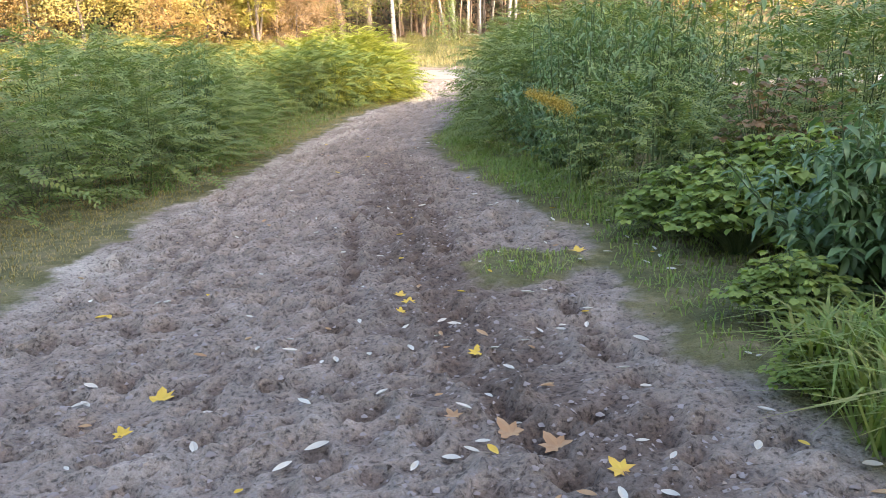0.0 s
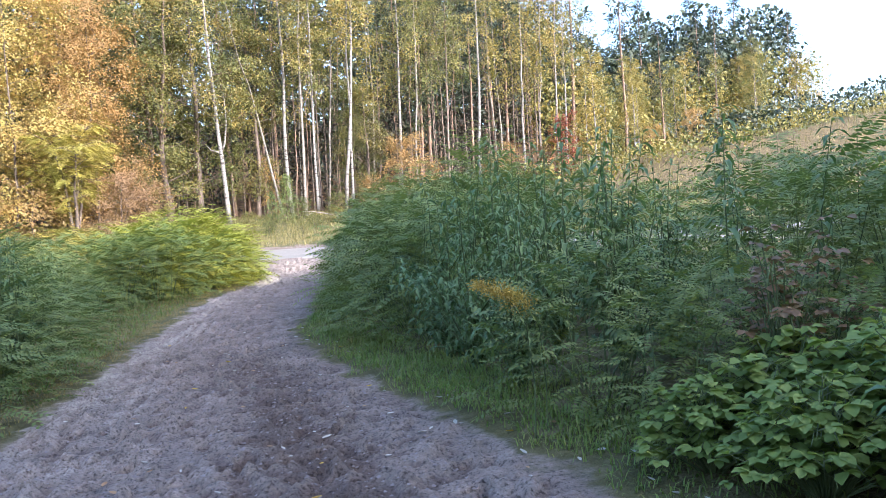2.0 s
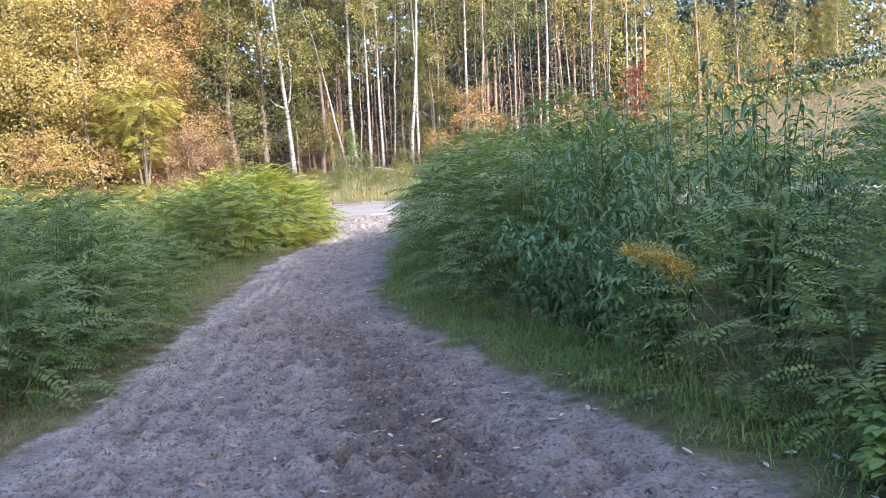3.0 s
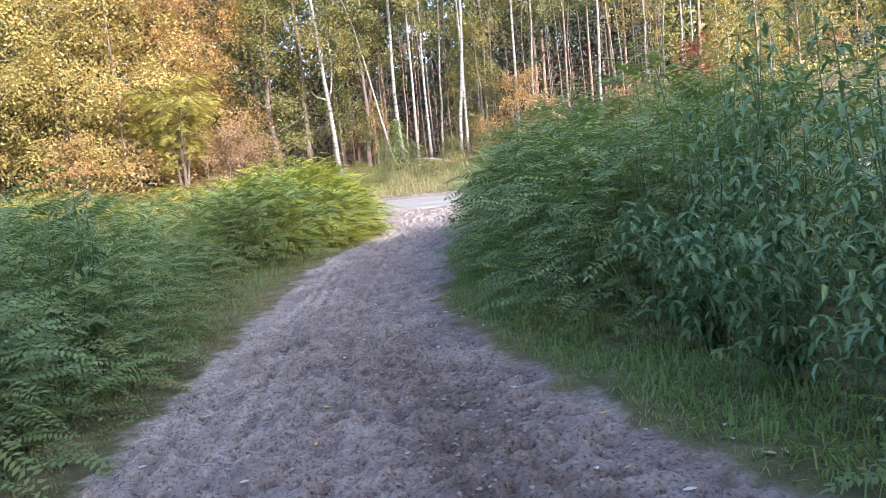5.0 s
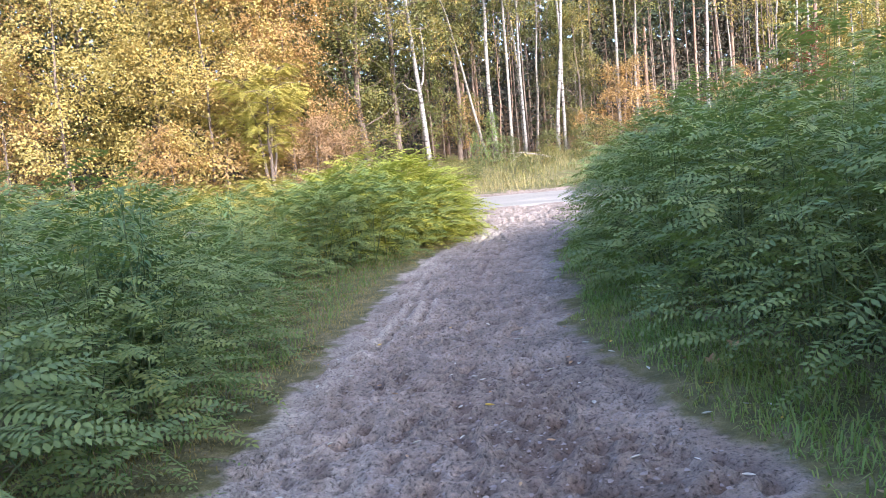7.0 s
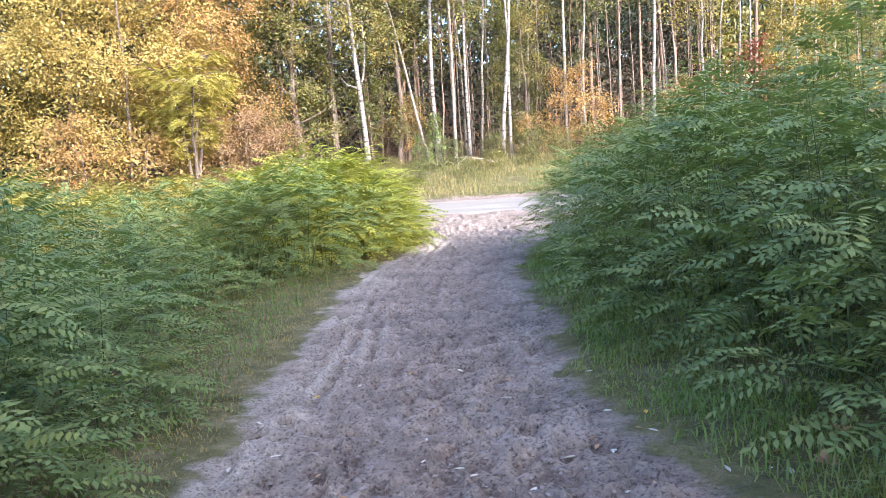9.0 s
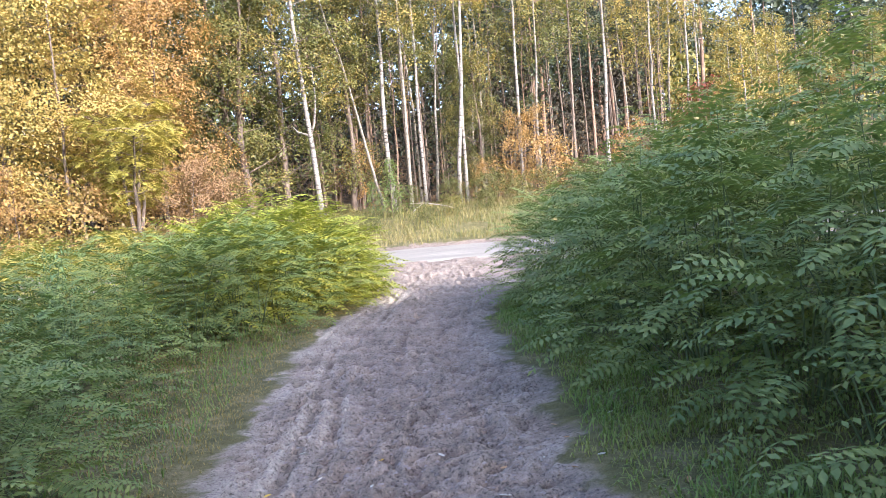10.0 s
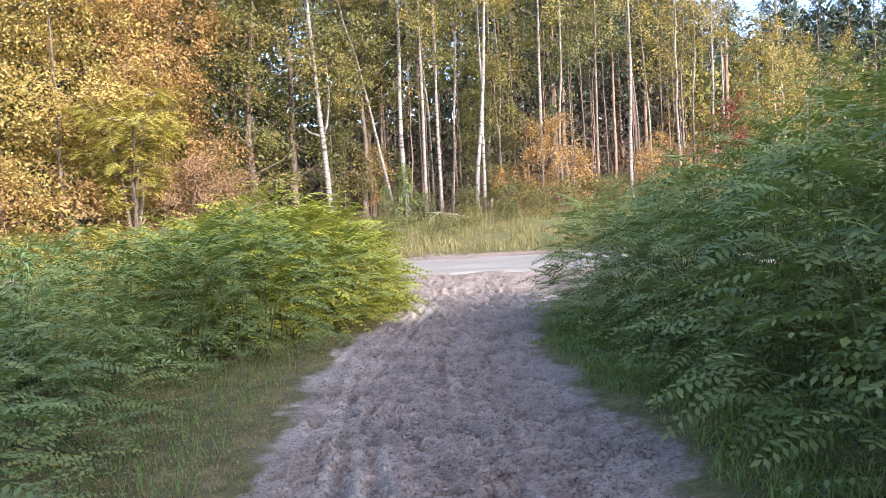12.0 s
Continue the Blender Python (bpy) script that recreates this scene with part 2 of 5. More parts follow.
FALLEN_YELLOW = leaf_material("fallen_leaf_yellow", [(0.50, 0.30, 0.03), (0.62, 0.40, 0.03), (0.66, 0.44, 0.05), (0.52, 0.28, 0.05)], 0.6, 0.1)
FALLEN_BROWN = leaf_material("fallen_leaf_brown", [(0.26, 0.14, 0.07), (0.36, 0.20, 0.09), (0.42, 0.28, 0.15), (0.30, 0.20, 0.12)], 0.7, 0.1)

# ---- lie of the land ----
LEFT_EDGE = [(-6, -2.6), (2, -2.95), (6.1, -3.05), (8.5, -3.2), (12.2, -3.05), (16, -2.9), (20, -2.76), (23.3, -2.47), (26.8, -1.8), (29.9, -0.95), (31.5, -1.3), (33, -3.0), (34.3, -6)]
RIGHT_EDGE = [(-6, 1.5), (2.5, 1.48), (3.6, 1.2), (7.5, 0.95), (9, 0.5), (10.2, 0.3), (12.3, 0.0), (15.3, -0.3), (17.3, -0.1), (18.9, 0.3), (20.2, 0.12), (24, 0.57), (27.3, 1.4), (30, 2.6), (32, 4.2), (34.3, 8)]
PROFILE = [(-600, 0), (20, 0), (24, 0.05), (28, 0.15), (31, 0.35), (34, 0.78), (38.5, 1.12), (41, 1.5), (47, 2.7), (62, 3.6), (76, 7), (100, 15), (150, 22), (400, 26), (1500, 40)]


def along(y, table):
    return np.interp(y, [a for a, _ in table], [b for _, b in table])


def value_noise(x, y, seed):
    """Smooth noise in 0..1 on arrays."""
    xi, yi = np.floor(x).astype(np.int64), np.floor(y).astype(np.int64)
    fx, fy = x - xi, y - yi
    fx, fy = fx * fx * (3 - 2 * fx), fy * fy * (3 - 2 * fy)

    def cell(a, b):
        h = (a * 374761393 + b * 668265263 + seed * 974634777) & 0xFFFFFFFF
        h = ((h ^ (h >> 13)) * 1274126177) & 0xFFFFFFFF
        return ((h ^ (h >> 16)) & 0xFFFF) / 65535.0
    return (cell(xi, yi) * (1 - fx) + cell(xi + 1, yi) * fx) * (1 - fy) + (cell(xi, yi + 1) * (1 - fx) + cell(xi + 1, yi + 1) * fx) * fy


def lie(x, y):
    """Height of the land without its fine relief."""
    x, y = np.asarray(x, float), np.asarray(y, float)
    fade = np.clip((26 - y) / 8, 0.15, 1)
    cross = 0.085 * fade * 2.5 * np.tanh((x + 0.9) / 2.5)
    hill = 0.15 * np.clip(x - 12, 0, 75) * np.clip((y - 40) / 22, 0, 1) - (along(y, PROFILE) - np.minimum(along(y, PROFILE), 3.6 + 0.03 * np.clip(y - 62, 0, 400))) * np.clip((x - 22) / 14, 0, 1)
    return along(y, PROFILE) + cross + hill


def road_near(x):
    return 34.0 - 0.08 * x


def road_far(x):
    return 38.2 - 0.09 * x


def sand_mask(x, y):
    """1 on the sand, 0 on the turf, soft and ragged between."""
    wob = 0.35 * (value_noise(x * 1.7, y * 1.7, 3) - 0.5) + 0.22 * (value_noise(x * 5, y * 5, 4) - 0.5)
    d = np.minimum(x - along(y, LEFT_EDGE), along(y, RIGHT_EDGE) - x) + wob
    patch = np.hypot((x - 0.50) / 0.42, (y - 5.45) / 0.55) - 1.0 + 2.2 * wob
    d = np.minimum(d, patch * 0.45)
    path_part = np.clip(0.5 + d * 1.8, 0, 1)
    side = np.minimum(y - (road_near(x) - 0.9), road_far(x) + 1.0 - y) + 2 * wob
    track_part = np.clip(0.5 + side * 1.5, 0, 1)
    return np.maximum(path_part * (y < 35), track_part)


def ground_height(x, y):
    return float(lie(x, y))

# ---- mesh helpers ----


def mesh_object(name, verts, faces, mat, parent=None, smooth=False, label=""):
    me = bpy.data.meshes.new(name)
    me.from_pydata(verts, [], faces)
    me.materials.append(mat)
    if smooth:
        me.polygons.foreach_set("use_smooth", [True] * len(me.polygons))
    ob = new(name, me)
    if parent:
        ob.parent = parent
    if label:
        tagged(ob, label)
    return ob


def leaf_object(name, verts, tris, mat, parent=None, label=""):
    """A mesh from arrays: verts (n, 3), tris (m, 3)."""
    me = bpy.data.meshes.new(name)
    me.vertices.add(len(verts))
    me.vertices.foreach_set("co", np.asarray(verts, np.float32).ravel())
    me.loops.add(tris.size)
    me.loops.foreach_set("vertex_index", tris.ravel().astype(np.int32))
    me.polygons.add(len(tris))
    me.polygons.foreach_set("loop_start", np.arange(0, tris.size, 3, dtype=np.int32))
    me.update(calc_edges=True)
    me.materials.append(mat)
    ob = new(name, me)
    if parent:
        ob.parent = parent
    if label:
        tagged(ob, label)
    return ob


def unit(v):
    return v / np.maximum(np.linalg.norm(v, axis=-1, keepdims=True), 1e-9)


def blades(pos, along_dir, up, length, width, fold=0.25, droop=0.0, segs=1):
    """Leaves as folded diamonds (segs 1) or drooping six-point blades (segs 2)."""
    d = unit(along_dir)
    side = unit(np.cross(d, up))
    nrm = np.cross(side, d)
    L, W = np.asarray(length)[:, None], np.asarray(width)[:, None]
    k = len(pos)
    if segs == 1:
        mid = pos + d * L * 0.45 + nrm * (W * fold)
        v = np.stack([pos, mid + side * W * 0.5, pos + d * L - nrm * (L * droop), mid - side * W * 0.5], 1).reshape(-1, 3)
        i = (np.arange(k) * 4)[:, None]
        t = np.concatenate([i + [[0, 1, 2]], i + [[0, 2, 3]]], 1).reshape(-1, 3)
        return v, t
    a = pos + d * L * 0.28 + nrm * (W * fold)
    b = pos + d * L * 0.66 + nrm * (W * fold * 0.8) - nrm * (L * droop * 0.35)
    rib = pos + d * L * 0.5 - nrm * (L * droop * 0.12)
    tip = pos + d * L * (1 - droop * 0.25) - nrm * (L * droop)
    v = np.stack([pos, a + side * W * 0.42, b + side * W * 0.40, tip, b - side * W * 0.40, a - side * W * 0.42, rib], 1).reshape(-1, 3)
    i = (np.arange(k) * 7)[:, None]
    t = np.concatenate([i + [[0, 1, 6]], i + [[1, 2, 6]], i + [[2, 3, 6]], i + [[3, 4, 6]], i + [[4, 5, 6]], i + [[5, 0, 6]]], 1).reshape(-1, 3)
    return v, t


def tube(points, radii, sides=6):
    """Rings of a tapering stem: verts and faces."""
    pts = np.asarray(points, float)
    verts, faces = [], []
    for i, p in enumerate(pts):
        d = pts[min(i + 1, len(pts) - 1)] - pts[max(i - 1, 0)]
        d = d / max(np.linalg.norm(d), 1e-9)
        ref = np.array([1.0, 0, 0]) if abs(d[0]) < 0.8 else np.array([0, 1.0, 0])
        u = np.cross(d, ref)
        u /= np.linalg.norm(u)
        w = np.cross(d, u)
        for s in range(sides):
            a = 2 * math.pi * s / sides
            verts.append(tuple(p + radii[i] * (math.cos(a) * u + math.sin(a) * w)))
    for i in range(len(pts) - 1):
        for s in range(sides):
            n2 = (s + 1) % sides
            faces.append((i * sides + s, i * sides + n2, (i + 1) * sides + n2, (i + 1) * sides + s))
    faces.append(tuple(range(sides))[::-1])
    faces.append(tuple(range((len(pts) - 1) * sides, len(pts) * sides)))
    return verts, faces


class Wood:
    """Collects tubes into one mesh."""

    def __init__(self):
        self.v, self.f = [], []

    def add(self, points, radii, sides=5):
        v, f = tube(points, radii, sides)
        o = len(self.v)
        self.v += v
        self.f += [tuple(i + o for i in q) for q in f]


class Leaves:
    def __init__(self):
        self.v, self.t, self.n = [], [], 0

    def add(self, v, t):
        self.v.append(v)
        self.t.append(t + self.n)
        self.n += len(v)

    def made(self, name, mat, parent, label=""):
        return leaf_object(name, np.concatenate(self.v), np.concatenate(self.t), mat, parent, label)


# ---- ground, path and road ----
def spaced(lo, hi, f):
    out = [lo]
    while out[-1] < hi:
        out.append(out[-1] + f(out[-1]))
    return out


LAND = {}


def surface(x, y):
    """Height of the finished ground, with its dents."""
    x, y = np.asarray(x, float), np.asarray(y, float)
    gx, gy, z = LAND["x"], LAND["y"], LAND["z"]
    i = np.clip(np.searchsorted(gx, x) - 1, 0, len(gx) - 2)
    j = np.clip(np.searchsorted(gy, y) - 1, 0, len(gy) - 2)
    u, w = (x - gx[i]) / (gx[i + 1] - gx[i]), (y - gy[j]) / (gy[j + 1] - gy[j])
    return (z[j, i] * (1 - u) + z[j, i + 1] * u) * (1 - w) + (z[j + 1, i] * (1 - u) + z[j + 1, i + 1] * u) * w


def build_ground():
    rng = np.random.default_rng(11)
    xs = [-1500, -700, -350, -200, -130] + spaced(-90, -14, lambda v: 0.16 * abs(v)) + spaced(-13.5, -3.75, lambda v: max(0.14, 0.30 * (abs(v) - 3.4)))
    xs = [v for v in xs if v < -3.5] + spaced(-3.5, 1.7, lambda v: 0.031) + spaced(2.0, 14, lambda v: 0.14 + 0.28 * (v - 1.9)) + spaced(15, 130, lambda v: 0.13 * v) + [200, 350, 700, 1500]
    ys = [-1500, -500, -200, -90, -45, -25, -15, -9, -5, -2.5, -1, 0, 0.8] + spaced(1.5, 20, lambda v: 0.031) + spaced(20.05, 40, lambda v: 0.036 + 0.006 * (v - 20)) + spaced(40.3, 60, lambda v: 0.4) + spaced(61, 260, lambda v: 0.05 * v) + [320, 450, 700, 1500]
    X, Y = np.meshgrid(np.array(sorted(xs)), np.array(sorted(ys)))
    Z = lie(X, Y)
    sand = sand_mask(X, Y)
    near = ((X > -3.8) & (X < 5) & (Y > 0) & (Y < 36)).astype(float)
    loose = sand * near
    Z = Z + loose * (0.055 * (value_noise(X * 2.2, Y * 2.2, 21) - 0.5) + 0.028 * (value_noise(X * 5, Y * 5, 22) - 0.5) + 0.018 * (value_noise(X * 13, Y * 13, 23) - 0.5))
    even = Z.copy()
    # trodden dents with pushed-up rims
    gx, gy = X[0], Y[:, 0]
    for _ in range(5600):
        cy = rng.uniform(1.6, 33.5)
        lo, hi = along(cy, LEFT_EDGE), along(cy, RIGHT_EDGE)
        cx = rng.uniform(lo + 0.15, min(hi - 0.1, 4))
        r, deep = rng.uniform(0.03, 0.11), rng.uniform(0.010, 0.042)
        e, a = rng.uniform(0.6, 1.0), rng.uniform(0, math.pi)
        i0, i1 = np.searchsorted(gx, [cx - 2 * r, cx + 2 * r])
        j0, j1 = np.searchsorted(gy, [cy - 2 * r, cy + 2 * r])
        if i1 <= i0 or j1 <= j0:
            continue
        dx, dy = X[j0:j1, i0:i1] - cx, Y[j0:j1, i0:i1] - cy
        u, w = dx * math.cos(a) + dy * math.sin(a), (dy * math.cos(a) - dx * math.sin(a)) / e
        q = np.hypot(u, w) / r
        Z[j0:j1, i0:i1] += (-deep * np.exp(-(q ** 4)) + 0.45 * deep * np.exp(-((q - 1.3) / 0.3) ** 2)) * loose[j0:j1, i0:i1]
    # broken clods, each a small tilted plate
    for _ in range(11000):
        cy = 1.7 + 32 * rng.uniform(0, 1) ** 1.15
        lo, hi = along(cy, LEFT_EDGE), along(cy, RIGHT_EDGE)
        cx = rng.uniform(lo + 0.2, min(hi - 0.15, 4))
        r, high = rng.uniform(0.03, 0.09), rng.uniform(0.005, 0.020)
        tx, ty = rng.normal(0, 0.12, 2)
        i0, i1 = np.searchsorted(gx, [cx - 1.3 * r, cx + 1.3 * r])
        j0, j1 = np.searchsorted(gy, [cy - 1.3 * r, cy + 1.3 * r])
        if i1 <= i0 or j1 <= j0:
            continue
        dx, dy = X[j0:j1, i0:i1] - cx, Y[j0:j1, i0:i1] - cy
        q = (np.abs(dx) ** 2.6 + np.abs(dy * rng.uniform(0.8, 1.3)) ** 2.6) ** (1 / 2.6) / r
        Z[j0:j1, i0:i1] += (high + tx * dx + ty * dy) * np.exp(-(q ** 8)) * loose[j0:j1, i0:i1]
    # wheel tracks with tread ribs
    for off, deep in ((-0.42, 0.032), (-1.75, 0.030), (-2.05, 0.022), (0.15, 0.02)):
        mid = along(Y, RIGHT_EDGE) * 0.55 + along(Y, LEFT_EDGE) * 0.45 + off + 0.45 + 0.10 * np.sin(Y * 0.5 + off)
        q = (X - mid) / 0.075
        rib = 0.006 * np.sin(Y * 2 * math.pi / 0.06 + np.abs(q) * 1.2)
        Z += (-deep * np.exp(-(q ** 4)) + 0.4 * deep * np.exp(-((np.abs(q) - 1.4) / 0.35) ** 2)) * loose * np.clip(value_noise(Y * 0.6, Y * 0 + off, 31) * 2.2 - 0.5, 0, 1)
        Z += rib * np.exp(-(q ** 4)) * loose * (value_noise(Y * 0.35, Y * 0 + off * 3, 33) > 0.5)
    # two fresh tyre tracks close to the grass, and two older ruts further in
    pressed = np.zeros_like(Z)
    for table, off, deep, y0, y1 in ((LEFT_EDGE, 0.62, 0.050, 15, 31), (LEFT_EDGE, 0.86, 0.045, 16, 32), (RIGHT_EDGE, -1.05, 0.028, 2, 12), (RIGHT_EDGE, -1.75, 0.010, 2, 15), (LEFT_EDGE, 0.95, 0.030, 5, 14)):
        mid = along(Y, table) + off + 0.06 * np.sin(Y * 0.9 + off * 5)
        q = (X - mid) / 0.085
        live = loose * np.clip((Y - y0) / 1.5, 0, 1) * np.clip((y1 - Y) / 1.5, 0, 1) * np.clip(1.6 * value_noise(Y * 0.7, Y * 0 + off * 7, 35), 0.25, 1)
        Z += (-deep * np.exp(-(q ** 4)) + 0.5 * deep * np.exp(-((np.abs(q) - 1.45) / 0.35) ** 2)) * live
        Z += 0.010 * np.sign(np.sin(Y * 2 * math.pi / 0.13 + np.abs(q) * 1.4)) * np.exp(-(q ** 4)) * live
        pressed = np.maximum(pressed, live * np.exp(-((np.abs(q) - 0.9) / 0.6) ** 2) * (table is LEFT_EDGE))
    # relief shading put into colour: dents darker, raised sand paler
    hollow_shade = np.clip((even - Z) / 0.022 - 0.1, 0, 1) * loose
    crest_light = np.clip((Z - even) / 0.020 - 0.1, 0, 1) * loose
    Z += (1 - sand) * near * (0.035 + 0.03 * (value_noise(X * 3, Y * 3, 41) - 0.5))
    # churned sand heaps where the path climbs to the road
    churn = np.clip(1 - np.abs(Y - 32.4) / 1.8, 0, 1) * near
    Z += churn * (0.16 * (value_noise(X * 1.6, Y * 2.4, 51) - 0.45) + 0.08 * (value_noise(X * 5, Y * 6, 52) - 0.5))
    meadow = 0.55 * np.clip((X - 11) / 4, 0, 1) * np.clip((Y - 39) / 3, 0, 1)
    litter = np.clip((Y - 45.5 - 2 * value_noise(X * 0.4, Y * 0.4, 61)) / 3, 0, 1) * np.clip((22 - X + (Y - 60)) / 6, 0, 1)
    litter = np.maximum(litter, meadow)
    # pale edges, far end and tyre rims, plus crests lightened as if lit
    pale = 0.75 * np.clip(1 - (X - along(Y, LEFT_EDGE)) / 0.8, 0, 1) * value_noise(X * 2.5, Y * 1.2, 71) + 0.35 * np.clip(1 - (along(Y, RIGHT_EDGE) - X) / 0.5, 0, 1) * value_noise(X * 2.5, Y * 1.5, 72) + 0.12 * np.clip((Y - 26) / 4, 0, 1) + 0.22 * crest_light + 0.40 * pressed
    # damp band along the right side, plus painted shade in the hollows
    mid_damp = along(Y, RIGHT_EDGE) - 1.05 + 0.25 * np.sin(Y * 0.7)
    damp_shade = np.exp(-((X - mid_damp) / 0.5) ** 2) * np.clip((15 - Y) / 4, 0, 1) * np.clip(0.5 + value_noise(X * 1.5, Y * 0.8, 75), 0, 1) + 0.60 * hollow_shade
    on_road = (Y > road_near(X)) & (Y < road_far(X)) & (X > -60) & (X < 60)
    Z = np.where(on_road, lie(X, Y) + 0.02, Z)
    LAND["x"], LAND["y"], LAND["z"] = gx, gy, Z
    rows, cols = X.shape
    idx = np.arange(rows * cols).reshape(rows, cols)
    quads = np.stack([idx[:-1, :-1], idx[:-1, 1:], idx[1:, 1:], idx[1:, :-1]], -1).reshape(-1, 4)
    co = np.stack([X, Y, Z], -1).reshape(-1, 3)
    cover = np.stack([sand, litter, np.clip(pale * 0.8, 0, 1), np.clip(damp_shade, 0, 1)], -1).reshape(-1, 4)
    cx, cy = co[quads].mean(1)[:, 0], co[quads].mean(1)[:, 1]
    is_road = (cy > road_near(cx)) & (cy < road_far(cx)) & (np.abs(cx) < 60)
    is_path = (cover[quads][:, :, 0].mean(1) > 0.5) & (cy < 35) & ~is_road & (cy > -6) & (np.abs(cx) < 9)
    for name, pick, mat, label in (("ground", ~is_path & ~is_road, GROUND, "uneven grassy ground rising to a wooded slope"),
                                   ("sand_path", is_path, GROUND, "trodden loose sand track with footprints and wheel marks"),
                                   ("road", is_road, ROAD, "narrow dusty grey asphalt road across the path")):
        q = quads[pick]
        used, inv = np.unique(q, return_inverse=True)
        me = bpy.data.meshes.new(name)
        me.vertices.add(len(used))
        me.vertices.foreach_set("co", co[used].astype(np.float32).ravel())
        me.loops.add(q.size)
        me.loops.foreach_set("vertex_index", inv.reshape(-1).astype(np.int32))
        me.polygons.add(len(q))
        me.polygons.foreach_set("loop_start", np.arange(0, q.size, 4, dtype=np.int32))
        me.polygons.foreach_set("use_smooth", [True] * len(q))
        me.update(calc_edges=True)
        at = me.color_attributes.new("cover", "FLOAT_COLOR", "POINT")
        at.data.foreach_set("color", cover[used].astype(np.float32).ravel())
        me.materials.append(mat)
        tagged(new(name, me), label, name.split("_")[-1], kind="structure")


build_ground()

# ---- kinds of plants ----


def fronds(leaves, base, out, rng, length, pairs=8, drop=0.4):
    """Feathered leaves: close pairs of narrow leaflets along arching midribs."""
    n = len(base)
    d = unit(out)
    down = np.array([0, 0, -1.0])
    side = unit(np.cross(d, np.array([0, 0, 1.0])) + 1e-6)
    nrm = unit(np.cross(side, d))
    side = unit(side + nrm * rng.normal(0, 0.28, (n, 1)))
    L = np.asarray(length)[:, None]
    sag = rng.uniform(0.4, 1.4, (n, 1)) * drop
    P, D, U, S = [], [], [], []
    for i in range(pairs):
        s = 0.14 + 0.82 * i / (pairs - 1)
        spine = base + d * L * s + down * (L * sag * s * s)
        ahead = unit(d + down * (2 * sag * s))
        up = unit(np.cross(side, ahead))
        size = 1.05 - 0.55 * abs(s - 0.42)
        for sg in (-1, 1):
            P.append(spine)
            D.append(unit(side * sg + ahead * 0.30 + up * rng.normal(-0.22, 0.14, (n, 1))))
            U.append(up)
            S.append(np.full(n, size))
    P.append(base + d * L * 0.98 + down * (L * sag))
    D.append(unit(d + down * (2 * sag)))
    U.append(unit(np.cross(side, d)))
    S.append(np.full(n, 0.8))
    P, D, U, S = map(np.concatenate, (P, D, U, S))
    S = S * rng.uniform(0.88, 1.12, len(S)) * (1.62 / pairs) * np.tile(np.asarray(length), 2 * pairs + 1)
    leaves.add(*blades(P, D, U, S, S * 0.42, 0.10))


def locust_shrub(seed, height, spread, leaf_mat, count=170, shoots=5, label="", pairs=8, frond=(0.34, 0.54)):
    """Black locust scrub: a lumpy mound of arching feathered leaves with upright shoots above it."""
    rng = np.random.default_rng(seed)
    root = new("locust_shrub")
    wood, leaves = Wood(), Leaves()
    B, O, LN = [], [], []
    lobes = rng.uniform(0, 2 * math.pi, 3)
    for k in range(count):
        a = k * 2.39996 + rng.uniform(-0.3, 0.3)
        z = 0.06 + 0.92 * ((k + rng.uniform(0, 1)) / count) ** 0.85
        wide = spread * (1 - z ** 2.4) ** 0.5 * (1 + 0.16 * math.sin(3 * a + lobes[0]) + 0.12 * math.sin(5 * z * 3 + 2 * a + lobes[1]))
        r = wide * (rng.uniform(0.45, 0.75) if k % 3 == 0 else rng.uniform(0.72, 0.95))
        p = np.array([math.cos(a) * r, math.sin(a) * r, z * height * (0.94 + 0.1 * math.sin(2 * a + lobes[2]))])
        p[2] = max(p[2], 0.10)
        B.append(p)
        turn = a + rng.normal(0, 0.38)
        O.append([math.cos(turn), math.sin(turn), rng.uniform(0.0, 0.5) + 0.5 * z * z])
        LN.append(rng.uniform(*frond))
        if k % 14 == 0:
            foot = np.array([math.cos(a), math.sin(a), 0]) * 0.25 * spread * rng.uniform(0.1, 1)
            foot[2] = -0.05
            wood.add([foot, (foot + p) / 2 + [0, 0, 0.10 * height], p], [0.011, 0.007, 0.003], 3)
    for k in range(shoots):
        a, r = rng.uniform(0, 2 * math.pi), spread * rng.uniform(0.05, 0.6)
        foot = np.array([math.cos(a) * r, math.sin(a) * r, 0.5 * height])
        tip = foot + [rng.normal(0, 0.12), rng.normal(0, 0.12), height * rng.uniform(0.50, 0.68)]
        wood.add([foot, tip], [0.007, 0.002], 3)
        for j in range(8):
            f = 0.45 + 0.55 * j / 7
            c = j * 2.4 + a
            B.append(foot + (tip - foot) * f)
            O.append([math.cos(c), math.sin(c), 0.45])
            LN.append(rng.uniform(0.26, 0.40))
    fronds(leaves, np.array(B), np.array(O), rng, np.array(LN), pairs)
    mesh_object("stem", wood.v, wood.f, GREEN_STEM, root)
    leaves.made("foliage", leaf_mat, root)
    return tagged(root, label, "shrub")


